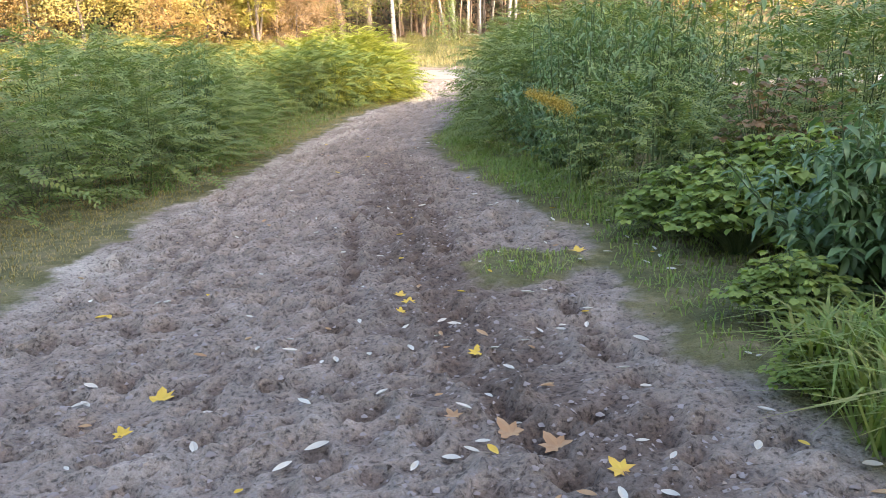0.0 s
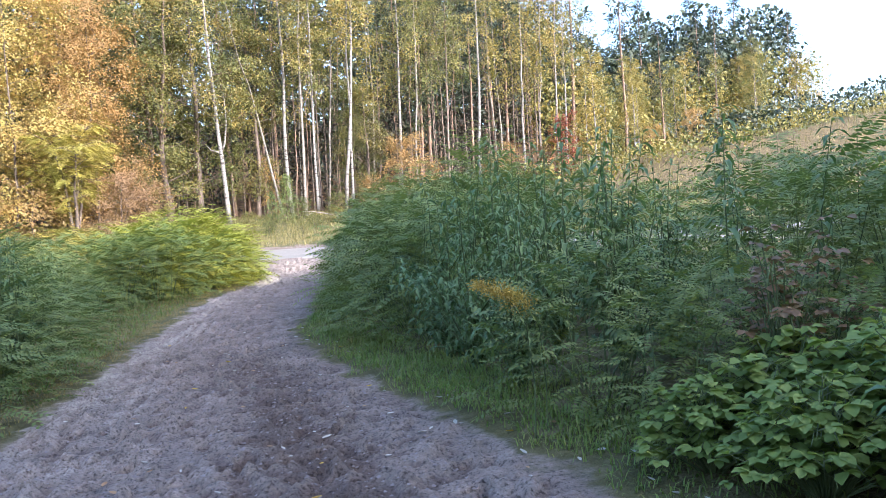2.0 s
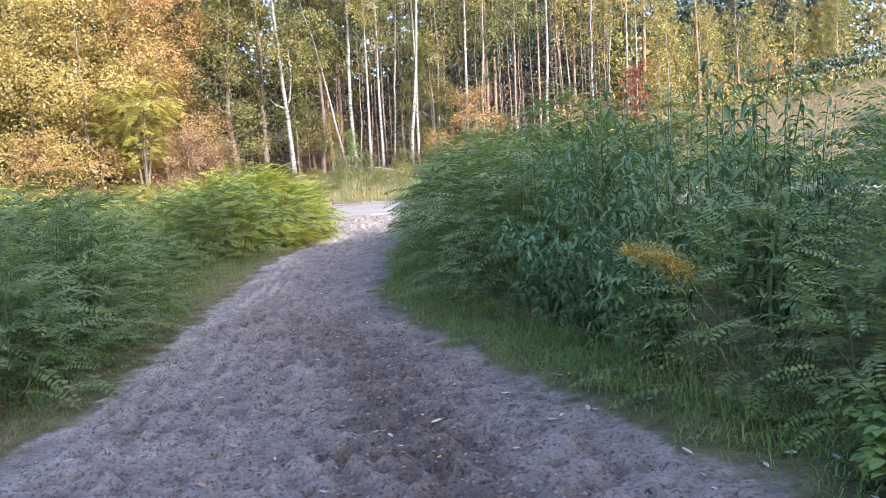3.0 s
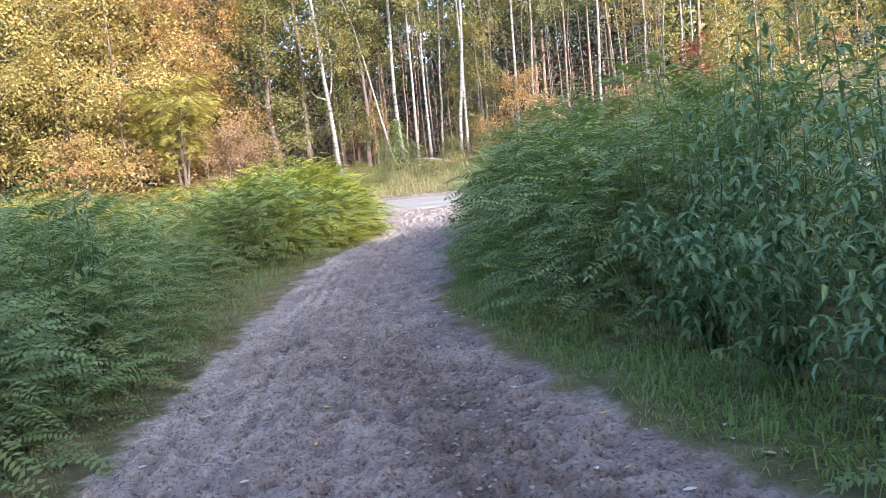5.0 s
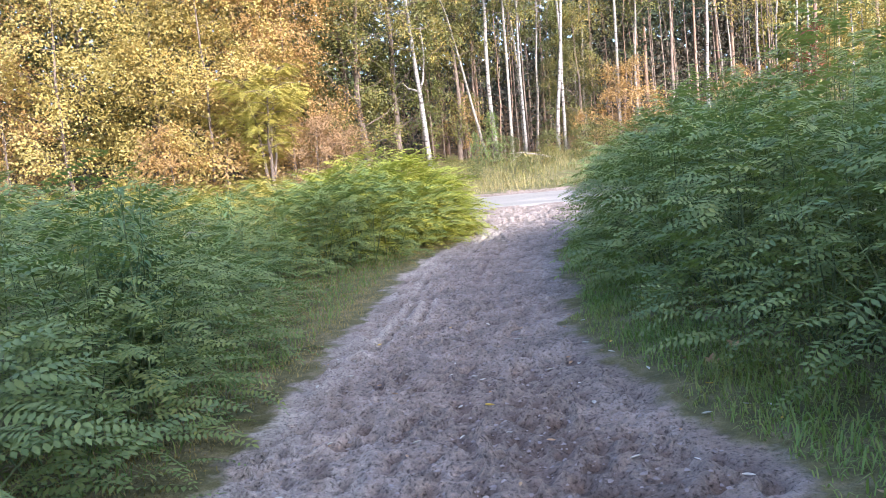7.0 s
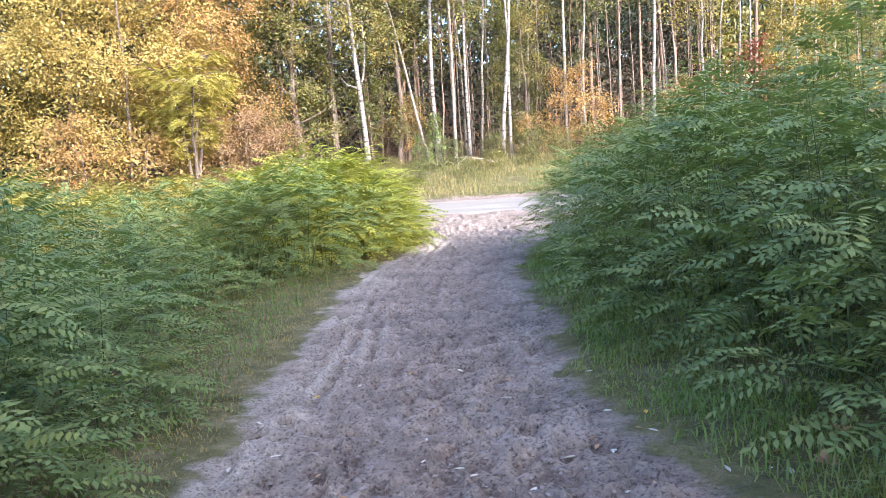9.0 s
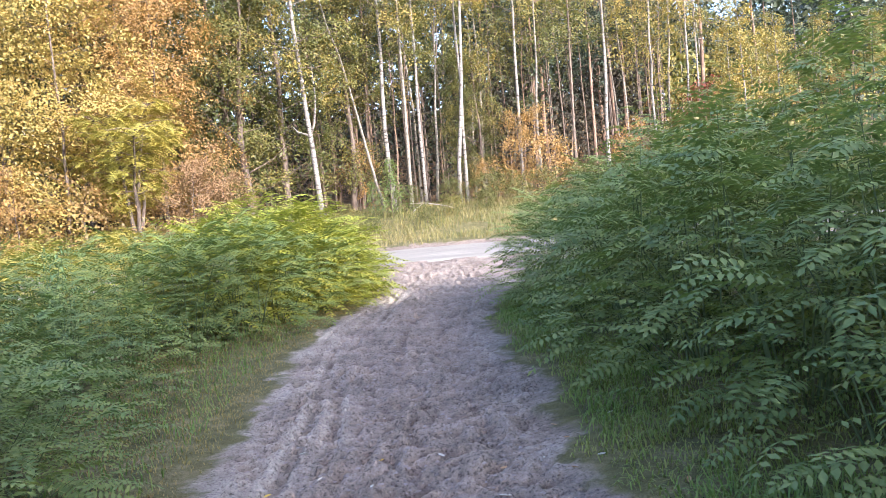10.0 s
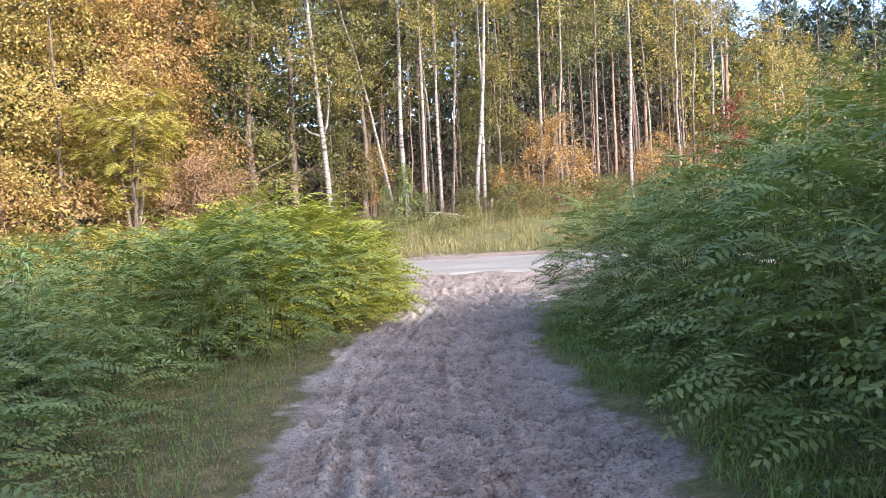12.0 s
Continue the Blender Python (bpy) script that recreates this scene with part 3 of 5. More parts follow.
def cherry_shrub(seed, height, spread, stems=9, per_stem=30, size=0.125, label=""):
    """Shrub with long drooping pointed leaves on upright shoots."""
    rng = np.random.default_rng(seed)
    root = new("cherry_shrub")
    wood, leaves = Wood(), Leaves()
    P, D, U, S = [], [], [], []
    for s in range(stems):
        a = 2 * math.pi * (s + rng.uniform(-0.3, 0.3)) / stems
        reach = spread * rng.uniform(0.2, 0.9) * (0.3 if s % 3 == 0 else 1)
        top = height * (rng.uniform(0.85, 1.05) if s % 3 == 0 else rng.uniform(0.5, 0.85))
        pts = np.array([[math.cos(a) * reach * (k / 6) ** 1.3, math.sin(a) * reach * (k / 6) ** 1.3, top * k / 6 - (0.05 if k == 0 else 0)] for k in range(7)]) + rng.normal(0, 0.015, (7, 3))
        wood.add(pts, np.linspace(0.013, 0.003, 7), 4)
        shoots = [(pts, per_stem, 0.12)]
        for _ in range(5):
            i = rng.integers(1, 5)
            b = rng.uniform(0, 2 * math.pi)
            q = pts[i] + np.array([math.cos(b), math.sin(b), rng.uniform(0.0, 0.9)]) * rng.uniform(0.25, 0.6) * spread * 0.8
            q[2] = max(q[2], 0.2)
            tw = np.array([pts[i], (pts[i] + q) / 2 + [0, 0, 0.05], q])
            wood.add(tw, [0.006, 0.004, 0.002], 3)
            shoots.append((tw, 14, 0.2))
        for line, count, first in shoots:
            m = len(line) - 1
            for j in range(count):
                f = first + (1 - first) * (j + rng.uniform(0, 0.9)) / count
                i = min(int(f * m), m - 1)
                p = line[i] + (line[i + 1] - line[i]) * (f * m - i)
                c = j * 2.4 + rng.uniform(-0.4, 0.4)
                P.append(p)
                D.append(np.array([math.cos(c), math.sin(c), rng.uniform(-0.55, 0.35)]))
                U.append(np.array([rng.normal(0, 0.25), rng.normal(0, 0.25), 1.0]))
                S.append(size * rng.uniform(0.65, 1.2))
    P, D, U, S = map(np.array, (P, D, U, S))
    leaves.add(*blades(P, D, U, S, S * 0.33, 0.18, 0.45, 2))
    mesh_object("stem", wood.v, wood.f, GREEN_STEM, root)
    leaves.made("foliage", CHERRY, root)
    return tagged(root, label, "shrub")


def leaf_parts(root, P, D, U, S, width, fold, droop, mat):
    """Single leaves, each an object of its own on one shared mesh."""
    v, t = blades(np.zeros((1, 3)), np.array([[1.0, 0, 0]]), np.array([[0, 0, 1.0]]), np.ones(1), np.full(1, width), fold, droop, 2)
    first = leaf_object("leaf", v, t, mat, root)
    for i in range(len(P)):
        ob = first if i == 0 else new("leaf", first.data)
        ob.parent = root
        d = Vector(D[i]).normalized()
        side = d.cross(Vector(U[i])).normalized()
        z = side.cross(d)
        m = Matrix((d, -side, z)).transposed().to_4x4()
        ob.matrix_basis = Matrix.Translation(Vector(P[i])) @ m @ Matrix.Scale(float(S[i]), 4)


def bramble(seed, height, spread, mat, count=220, size=0.085, label="", name="bramble", single=False):
    """Low mound of broad leaves in threes on bent canes."""
    rng = np.random.default_rng(seed)
    root = new(name)
    wood, leaves = Wood(), Leaves()
    P, D, U, S = [], [], [], []
    for s in range(count // 9):
        a = rng.uniform(0, 2 * math.pi)
        reach = spread * math.sqrt(rng.uniform(0.02, 1))
        top = height * (1 - 0.55 * (reach / spread) ** 2) * rng.uniform(0.6, 1.0)
        pts = np.array([[math.cos(a) * reach * f, math.sin(a) * reach * f, top * math.sin(f * 2.0) / 0.95 - (0.04 if f == 0 else 0)] for f in (0, 0.25, 0.5, 0.75, 1.0)])
        wood.add(pts, np.linspace(0.006, 0.002, 5), 4)
        for j in range(3):
            f = rng.uniform(0.35, 1.0) * 3.999
            i = int(f)
            c = rng.uniform(0, 2 * math.pi)
            p = pts[i] + (pts[i + 1] - pts[i]) * (f - i)
            q = p + np.array([math.cos(c), math.sin(c), 0.5]) * 0.07
            wood.add([p, q], [0.003, 0.002], 3)
            k = size * rng.uniform(0.7, 1.25)
            for turn in (-0.95, 0, 0.95):
                P.append(q)
                D.append(np.array([math.cos(c + turn), math.sin(c + turn), rng.uniform(-0.3, 0.25)]))
                U.append(np.array([rng.normal(0, 0.2), rng.normal(0, 0.2), 1.0]))
                S.append(k)
    P, D, U, S = map(np.array, (P, D, U, S))
    mesh_object("stem", wood.v, wood.f, GREEN_STEM, root)
    if single:
        leaf_parts(root, P[:300], D[:300], U[:300], S[:300], 0.85, 0.12, 0.2, mat)
        leaves.add(*blades(P[300:], D[300:], U[300:], S[300:], S[300:] * 0.85, 0.12, 0.2, 2))
        tagged(leaves.made("foliage", mat, root), kind="stuff")
    else:
        leaves.add(*blades(P, D, U, S, S * 0.85, 0.12, 0.2, 2))
        leaves.made("foliage", mat, root)
    return tagged(root, label, "plant")


def tree(seed, height, radius, bark, leaf_mat, crown_from, crown_spread, leaves_n=2600, leaf=0.16, lean=(0, 0), limbs=16, name="birch_tree", sides=8, cone=False, fork=0.0, bend=0.25, label="", category="tree", clump=0.55):
    """Tapered, slightly bent trunk, limbs and a crown of many small leaf clumps with gaps."""
    rng = np.random.default_rng(seed)
    root = new(name)
    wood, twigs, leaves = Wood(), Wood(), Leaves()
    n = 10
    wob = rng.normal(0, bend, (n + 1, 2)).cumsum(0) * 0.35
    spine = np.array([[lean[0] * height * k / n + wob[k][0] - wob[0][0], lean[1] * height * k / n + wob[k][1] - wob[0][1], height * k / n - (0.4 if k == 0 else 0)] for k in range(n + 1)])
    wood.add(spine, [radius * (1.25 if k == 0 else (1 - 0.85 * k / n)) for k in range(n + 1)], sides)

    def on_trunk(z):
        f = min(max(z / height * n, 0), n - 1e-3)
        i = int(f)
        return spine[i] + (spine[i + 1] - spine[i]) * (f - i)
    C, R = [], []
    for j in range(limbs):
        f = (j + rng.uniform(0, 1)) / limbs
        z = height * (crown_from + (0.97 - crown_from) * f)
        p = on_trunk(z)
        a = j * 2.4 + rng.uniform(-0.5, 0.5)
        reach = crown_spread * ((1.05 - f) if cone else (0.35 + 0.65 * math.sin(math.pi * min(0.95, 0.25 + 0.7 * f)))) * rng.uniform(0.6, 1.1)
        rise = reach * (rng.uniform(-0.25, 0.05) if cone else rng.uniform(0.2, 0.9))
        q = p + np.array([math.cos(a) * reach, math.sin(a) * reach, rise])
        m = (p + q) / 2 + np.array([0, 0, -0.08 * reach]) + rng.normal(0, 0.05 * reach, 3)
        r0 = max(0.010, radius * 0.24 * (1 - 0.7 * f))
        twigs.add([p, m, q], [r0, r0 * 0.6, r0 * 0.2], 4)
        for s in range(4):
            g = rng.uniform(0.3, 1.0)
            c = m + (q - m) * (g * 2 - 1) if g > 0.5 else p + (m - p) * (g * 2)
            e = c + rng.normal(0, 0.28 * reach, 3) * [1, 1, 0.6]
            twigs.add([c, e], [r0 * 0.3, r0 * 0.1], 3)
            C += [e, (c + e) / 2, c]
            R += [clump * rng.uniform(0.6, 1.4), clump * 0.8, clump * 0.6]
    if fork:
        p = on_trunk(height * fork)
        wood.add([p, p + [-0.25, 0, 0.12], p + [-0.5, 0, 0.2], p + [-0.75, 0.1, 0.5]], [radius * 0.4, radius * 0.35, radius * 0.25, radius * 0.08], 6)
        wood.add([p, p + [0.2, 0, 0.5], p + [0.35, 0, 1.6], p + [0.3, 0.1, 3.2]], [radius * 0.5, radius * 0.4, radius * 0.3, radius * 0.1], 6)
    C, R = np.array(C), np.array(R)
    # flat sprays: the leaves of a clump spread from its middle, face up and outwards together, and hang at its rim
    axis = np.array([on_trunk(c[2]) for c in C])
    away = unit((C - axis) * [1, 1, 0.3] + rng.normal(0, 0.15, C.shape))
    face = unit(away * 0.75 + [0, 0, 0.8] + rng.normal(0, 0.25, C.shape))
    weight = R ** 2
    pick = rng.choice(len(C), leaves_n, p=weight / weight.sum())
    off = unit(rng.normal(0, 1, (leaves_n, 3))) * (rng.uniform(0, 1, (leaves_n, 1)) ** 0.6)
    off -= face[pick] * (np.sum(off * face[pick], 1, keepdims=True) * 0.62)
    P = C[pick] + (off + away[pick] * 0.2) * R[pick][:, None] - np.array([0, 0, 0.35]) * (np.sum(off * off, 1, keepdims=True) * R[pick][:, None])
    D = unit(off + 0.4 * away[pick]) + rng.normal(0, 0.45, (leaves_n, 3)) + [0, 0, -0.25]
    U = face[pick] + rng.normal(0, 0.28, (leaves_n, 3))
    S = leaf * rng.uniform(0.6, 1.35, leaves_n)
    leaves.add(*blades(P, D, U, S, S * (0.3 if cone else 0.72), 0.15))
    mesh_object("trunk", wood.v, wood.f, bark, root, True)
    tagged(mesh_object("branchwork", twigs.v, twigs.f, BROWN_BARK, root), kind="stuff")
    leaves.made("crown", leaf_mat, root)
    return tagged(root, label, category)


def place(ob, x, y, turn=0.0, scale=1.0, tall=1.0, sink=0.03):
    """Stand a plant on the ground."""
    ob.matrix_basis = pose(x, y, ground_height(x, y) - sink, 0, 0, turn) @ Matrix.Diagonal((scale, scale, scale * tall, 1))
    return ob


def repeat(kinds, spots, rng, grow=(0.9, 1.1)):
    """One plant of the kinds for each spot (x, y, size, kind)."""
    first = {}
    for x, y, size, k in spots:
        turn, s = rng.uniform(0, 360), size * rng.uniform(*grow)
        if k not in first:
            first[k] = place(kinds[k](), x, y, turn, s)
        else:
            z = ground_height(x, y) - 0.03
            ob = copy_thing(first[k], Matrix())
            ob.matrix_basis = pose(x, y, z, 0, 0, turn) @ Matrix.Diagonal((s, s, s, 1))
    return first

# ---- scrub along the path ----
rng_a = random.Random(5)
SHADED = "dense green black locust scrub with feathered leaves"
LONG = (0.50, 0.78)
SCRUB = {
    "low": lambda: locust_shrub(101, 1.25, 0.9, LOCUST, 104, 1, "low green scrub with long feathered leaves beside the sand", 13, LONG),
    "mid": lambda: locust_shrub(102, 1.90, 1.0, LOCUST, 152, 2, SHADED, 12, LONG),
    "mid2": lambda: locust_shrub(103, 2.10, 1.1, LOCUST, 175, 3, SHADED, 12, LONG),
    "fine": lambda: locust_shrub(108, 1.95, 1.15, LOCUST, 250, 3, SHADED, 8, (0.34, 0.54)),
    "tall": lambda: locust_shrub(104, 2.25, 1.20, LOCUST, 310, 6, "tall green black locust thicket beside the sand track", 8, (0.34, 0.56)),
    "tall2": lambda: locust_shrub(105, 2.6, 1.35, LOCUST, 370, 8, "tall green black locust thicket beside the sand track", 8, (0.34, 0.56)),
    "yellow": lambda: locust_shrub(106, 1.95, 1.2, LOCUST_YELLOW, 250, 3, "yellow-green locust scrub with feathered leaves in the sun", 8, (0.46, 0.76)),
    "yellow2": lambda: locust_shrub(107, 1.6, 1.05, LOCUST_YELLOW, 180, 2, "yellow-green locust scrub with feathered leaves in the sun", 8, (0.46, 0.76)),
    "feathery": lambda: locust_shrub(110, 1.15, 0.70, LOCUST, 150, 1, "low feathery green locust scrub at the path edge", 10, (0.28, 0.46)),
    "far": lambda: locust_shrub(114, 1.95, 1.15, LOCUST, 130, 2, SHADED, 6, (0.40, 0.62)),
    "gold": lambda: locust_shrub(109, 2.0, 1.2, LIME_LEAF, 230, 3, "golden-yellow locust scrub with feathered leaves in the sun", 7, (0.46, 0.76)),
    "cherry": lambda: cherry_shrub(111, 1.9, 0.85, 11, 36, 0.105, "dark green cherry shrub with long drooping leaves"),
    "cherry2": lambda: cherry_shrub(112, 2.25, 0.85, 11, 40, 0.108, "dark green cherry shrub with tall upright leafy shoots"),
    "cherry3": lambda: cherry_shrub(113, 1.25, 0.75, 14, 34, 0.13, "low dark green shrub with long drooping pointed leaves"),
    "bramble": lambda: bramble(121, 0.72, 0.55, BRAMBLE, 1500, 0.085, "bright green bramble with broad leaves at the path edge", "bramble", True),
    "rust": lambda: bramble(122, 1.35, 0.5, RUST, 300, 0.07, "rust-brown withering shrub among the green scrub", "withered_shrub"),
}
LEFT_SCRUB = [(-5.7, 7.2, 0.9, "low"), (-5.3, 8.9, 1.1, "low"), (-6.6, 9.4, 0.95, "mid"), (-4.7, 10.4, 1.0, "low"), (-5.6, 11.0, 1.0, "mid"), (-7.3, 11.6, 1.1, "mid2"),
              (-4.5, 11.9, 0.95, "mid"), (-5.8, 12.8, 1.05, "mid2"), (-4.3, 13.5, 1.0, "mid2"), (-5.4, 14.4, 1.05, "mid"), (-4.4, 15.0, 0.9, "mid"), (-6.4, 15.6, 1.1, "mid2"), (-4.5, 16.5, 0.8, "mid"),
              (-5.5, 17.2, 0.9, "mid2"), (-4.8, 18.0, 1.0, "low"), (-7.8, 14.0, 1.1, "mid"), (-6.3, 18.6, 1.0, "mid"), (-5.0, 19.4, 1.0, "low"), (-4.9, 20.9, 1.0, "low"), (-4.10, 10.9, 0.95, "low"), (-4.0, 12.5, 0.95, "low"), (-4.0, 13.9, 0.9, "low"), (-4.9, 9.6, 1.0, "low"), (-4.1, 16.2, 0.9, "low"), (-7.6, 17.6, 1.05, "mid2"), (-6.6, 20.6, 0.95, "mid"), (-5.4, 21.6, 0.8, "mid"),
              (-4.9, 23.0, 0.9, "mid"), (-3.9, 26.0, 1.1, "mid"), (-2.7, 28.2, 1.0, "yellow"), (-2.6, 29.4, 1.05, "yellow"), (-3.9, 27.4, 1.05, "yellow"), (-1.75, 29.2, 0.8, "yellow2"), (-5.2, 28.0, 1.0, "gold"), (-4.3, 24.2, 0.95, "mid"), (-3.6, 25.2, 0.95, "mid2"), (-5.4, 25.0, 0.95, "mid"), (-6.8, 23.0, 0.95, "mid2"), (-3.1, 26.6, 0.95, "mid"), (-2.3, 27.6, 0.85, "mid"),
              (-4.4, 26.6, 1.0, "yellow"), (-3.3, 28.2, 1.15, "yellow"), (-2.2, 28.9, 0.95, "yellow"), (-1.9, 29.9, 1.0, "yellow2"), (-3.1, 30.2, 1.0, "yellow"), (-4.6, 28.9, 1.05, "yellow"), (-5.8, 27.4, 0.95, "gold"),
              (-7.2, 26.2, 0.95, "gold"), (-8.6, 24.8, 0.95, "gold"), (-8.4, 27.6, 1.0, "gold"), (-6.4, 29.6, 1.0, "gold"), (-9.9, 26.4, 1.0, "gold"), (-10.5, 29.0, 1.05, "gold"), (-8.6, 30.0, 1.0, "gold"), (-11.9, 27.2, 1.0, "gold"), (-12.9, 25.4, 1.0, "gold"), (-13.6, 28.4, 1.0, "gold"), (-15.2, 26.6, 1.05, "gold"), (-11.3, 30.4, 1.0, "gold"), (-7.4, 30.9, 1.0, "gold"), (-10.9, 24.0, 1.0, "mid"), (-8.2, 20.6, 1.0, "mid"), (-9.6, 22.6, 1.0, "mid2"), (-6.3, 17.4, 1.0, "mid2"), (-5.9, 24.0, 0.95, "mid"), (-4.25, 14.3, 0.95, "cherry2"), (-5.5, 18.2, 0.9, "cherry2"), (-5.7, 22.3, 0.8, "cherry2")]
RIGHT_SCRUB = [(1.72, 3.85, 0.62, "bramble"), (1.50, 3.05, 0.42, "bramble"), (2.00, 5.40, 1.0, "bramble"), (2.55, 5.50, 1.15, "bramble"), (2.25, 6.00, 1.05, "bramble"), (1.75, 6.00, 0.8, "bramble"), (2.15, 4.20, 0.95, "cherry3"), (2.60, 3.55, 1.0, "cherry3"), (2.90, 4.50, 1.05, "cherry3"), (2.50, 4.85, 0.8, "cherry3"), (3.40, 3.90, 0.95, "cherry"), (3.50, 5.30, 0.9, "cherry3"), (4.20, 4.80, 0.9, "cherry"),
               (1.97, 6.70, 0.85, "feathery"), (2.92, 6.30, 0.85, "feathery"), (2.45, 6.35, 1.0, "rust"), (2.95, 6.75, 1.05, "rust"), (2.82, 7.40, 0.95, "feathery"), (1.82, 7.70, 1.05, "feathery"), (4.10, 6.40, 1.05, "cherry"), (3.90, 7.80, 0.9, "mid"), (5.20, 6.20, 1.0, "mid"), (5.00, 8.00, 1.0, "fine"),
               (1.50, 8.70, 0.95, "cherry"), (2.40, 8.60, 0.95, "cherry2"), (3.20, 9.20, 0.95, "cherry2"), (1.35, 9.70, 1.0, "cherry"), (2.30, 10.00, 1.0, "cherry2"), (1.30, 10.70, 1.0, "cherry"), (2.10, 11.20, 1.05, "cherry2"), (3.40, 10.90, 1.0, "cherry2"), (4.40, 9.60, 1.0, "fine"), (5.40, 10.60, 1.0, "fine"),
               (1.47, 12.00, 0.95, "fine"), (2.52, 12.60, 0.95, "tall"), (1.37, 13.20, 1.0, "fine"), (3.40, 12.60, 0.95, "tall"), (2.32, 14.00, 0.95, "tall"), (1.42, 14.70, 1.0, "fine"), (3.30, 14.40, 0.95, "tall"), (1.52, 16.00, 1.0, "fine"), (2.62, 15.80, 1.0, "tall"), (3.60, 16.40, 1.0, "tall"),
               (1.47, 17.50, 1.05, "fine"), (2.52, 17.70, 1.0, "tall"), (1.62, 19.00, 1.1, "fine"), (2.72, 19.40, 1.05, "tall2"), (3.80, 18.40, 1.1, "tall2"), (1.82, 20.60, 1.1, "fine"), (3.02, 21.20, 1.0, "tall2"), (4.00, 21.00, 1.05, "tall2"), (1.92, 22.20, 1.0, "fine"), (2.92, 23.00, 1.0, "tall"),
               (4.20, 23.40, 1.0, "tall2"), (2.12, 23.80, 1.0, "fine"), (2.10, 25.30, 1.0, "fine"), (3.20, 25.20, 1.0, "tall"), (2.50, 26.70, 1.0, "mid"), (3.70, 27.20, 1.0, "fine"), (5.20, 25.50, 1.0, "tall"), (5.20, 14.60, 1.0, "fine"), (5.40, 18.00, 1.05, "tall"), (5.60, 21.60, 1.0, "tall"), (6.60, 12.40, 1.0, "fine"), (7.20, 16.40, 1.0, "far"), (6.90, 24.60, 1.0, "tall"), (4.90, 28.60, 1.0, "fine"), (6.40, 9.00, 1.1, "fine"), (7.80, 10.20, 1.15, "far"), (9.20, 11.60, 1.2, "far"), (8.40, 13.60, 1.15, "far"), (10.60, 13.00, 1.2, "far"), (12.20, 15.20, 1.25, "far"), (9.60, 16.20, 1.2, "far"), (6.30, 7.40, 1.0, "mid"), (11.60, 18.60, 1.25, "far"), (14.20, 18.00, 1.3, "far"), (8.80, 20.40, 1.25, "far"), (13.80, 21.80, 1.3, "far"), (10.60, 23.00, 1.3, "far"), (16.50, 21.00, 1.3, "far")]
repeat(SCRUB, LEFT_SCRUB + RIGHT_SCRUB, rng_a)


def goldenrod(seed):
    """Arching plume of small dry flowers on a leafy stalk."""
    rng = np.random.default_rng(seed)
    root = new("goldenrod")
    wood, leaves, plume = Wood(), Leaves(), Leaves()
    pts = np.array([[0, 0, -0.03], [0.02, 0.01, 0.4], [-0.02, 0, 0.8], [-0.16, 0, 1.02], [-0.36, 0, 1.08]])
    wood.add(pts, [0.006, 0.005, 0.004, 0.003, 0.001], 4)
    f = rng.uniform(0.25, 0.7, 60)
    P = np.stack([np.interp(f, np.linspace(0, 1, 5), pts[:, i]) for i in range(3)], 1)
    leaves.add(*blades(P, rng.normal(0, 1, (60, 3)) * [1, 1, 0.3], np.tile([0, 0, 1.0], (60, 1)), rng.uniform(0.06, 0.1, 60), np.full(60, 0.014), 0.1, 0.3, 2))
    f = rng.uniform(0.66, 1.0, 900)
    P = np.stack([np.interp(f, np.linspace(0, 1, 5), pts[:, i]) for i in range(3)], 1) + rng.normal(0, 1, (900, 3)) * [0.035, 0.045, 0.03] * (1.25 - f[:, None])* 2.2
    plume.add(*blades(P, rng.normal(0, 1, (900, 3)), rng.normal(0, 1, (900, 3)), np.full(900, 0.016), np.full(900, 0.01)))
    mesh_object("stalk", wood.v, wood.f, GREEN_STEM, root)
    leaves.made("leaves", LOCUST, root)
    plume.made("plume", GOLDENROD, root, "dry golden flower plume")
    return tagged(root, "goldenrod with a bent dry golden plume in the scrub", "plant")


def cherry_shoot(seed, height):
    """One tall upright shoot with long hanging leaves."""
    rng = np.random.default_rng(seed)
    root = new("cherry_shoot")
    wood, leaves = Wood(), Leaves()
    pts = np.array([[0, 0, -0.05], [0.03, 0.01, 0.3 * height], [0.0, 0.05, 0.65 * height], [rng.normal(0, 0.08), rng.normal(0, 0.08), height]])
    wood.add(pts, [0.011, 0.009, 0.006, 0.003], 5)
    n = 34
    f = 0.42 + 0.58 * (np.arange(n) + rng.uniform(0, 0.6, n)) / n
    P = np.stack([np.interp(f, [0, 0.3, 0.65, 1.0], pts[:, i]) for i in range(3)], 1)
    c = np.arange(n) * 2.4
    S = 0.17 * rng.uniform(0.75, 1.15, n) * (1.15 - 0.45 * f)
    mesh_object("stem", wood.v, wood.f, GREEN_STEM, root)
    leaf_parts(root, P, np.column_stack([np.cos(c), np.sin(c), rng.uniform(0.0, 0.6, n)]), np.tile([0, 0, 1.0], (n, 1)), S * 1.25, 0.29, 0.15, 0.75, CHERRY)
    return tagged(root, "tall upright cherry shoot with long hanging leaves", "shrub")


for k, (sx, sy, sh) in enumerate(((1.9, 8.5, 2.35), (2.15, 8.4, 2.05), (2.56, 8.5, 2.2), (2.9, 7.6, 2.3), (2.3, 9.1, 2.2), (3.3, 8.2, 2.2), (1.6, 9.4, 2.1), (2.1, 10.8, 2.5), (1.75, 11.2, 2.35), (2.6, 11.3, 2.5), (3.0, 10.2, 2.45), (3.6, 7.4, 2.1), (-4.0, 13.9, 2.05), (-4.6, 14.6, 2.1), (-5.1, 17.2, 2.05), (-5.6, 22.2, 1.9))):
    place(cherry_shoot(700 + k, sh), sx, sy, 37.0 * k)

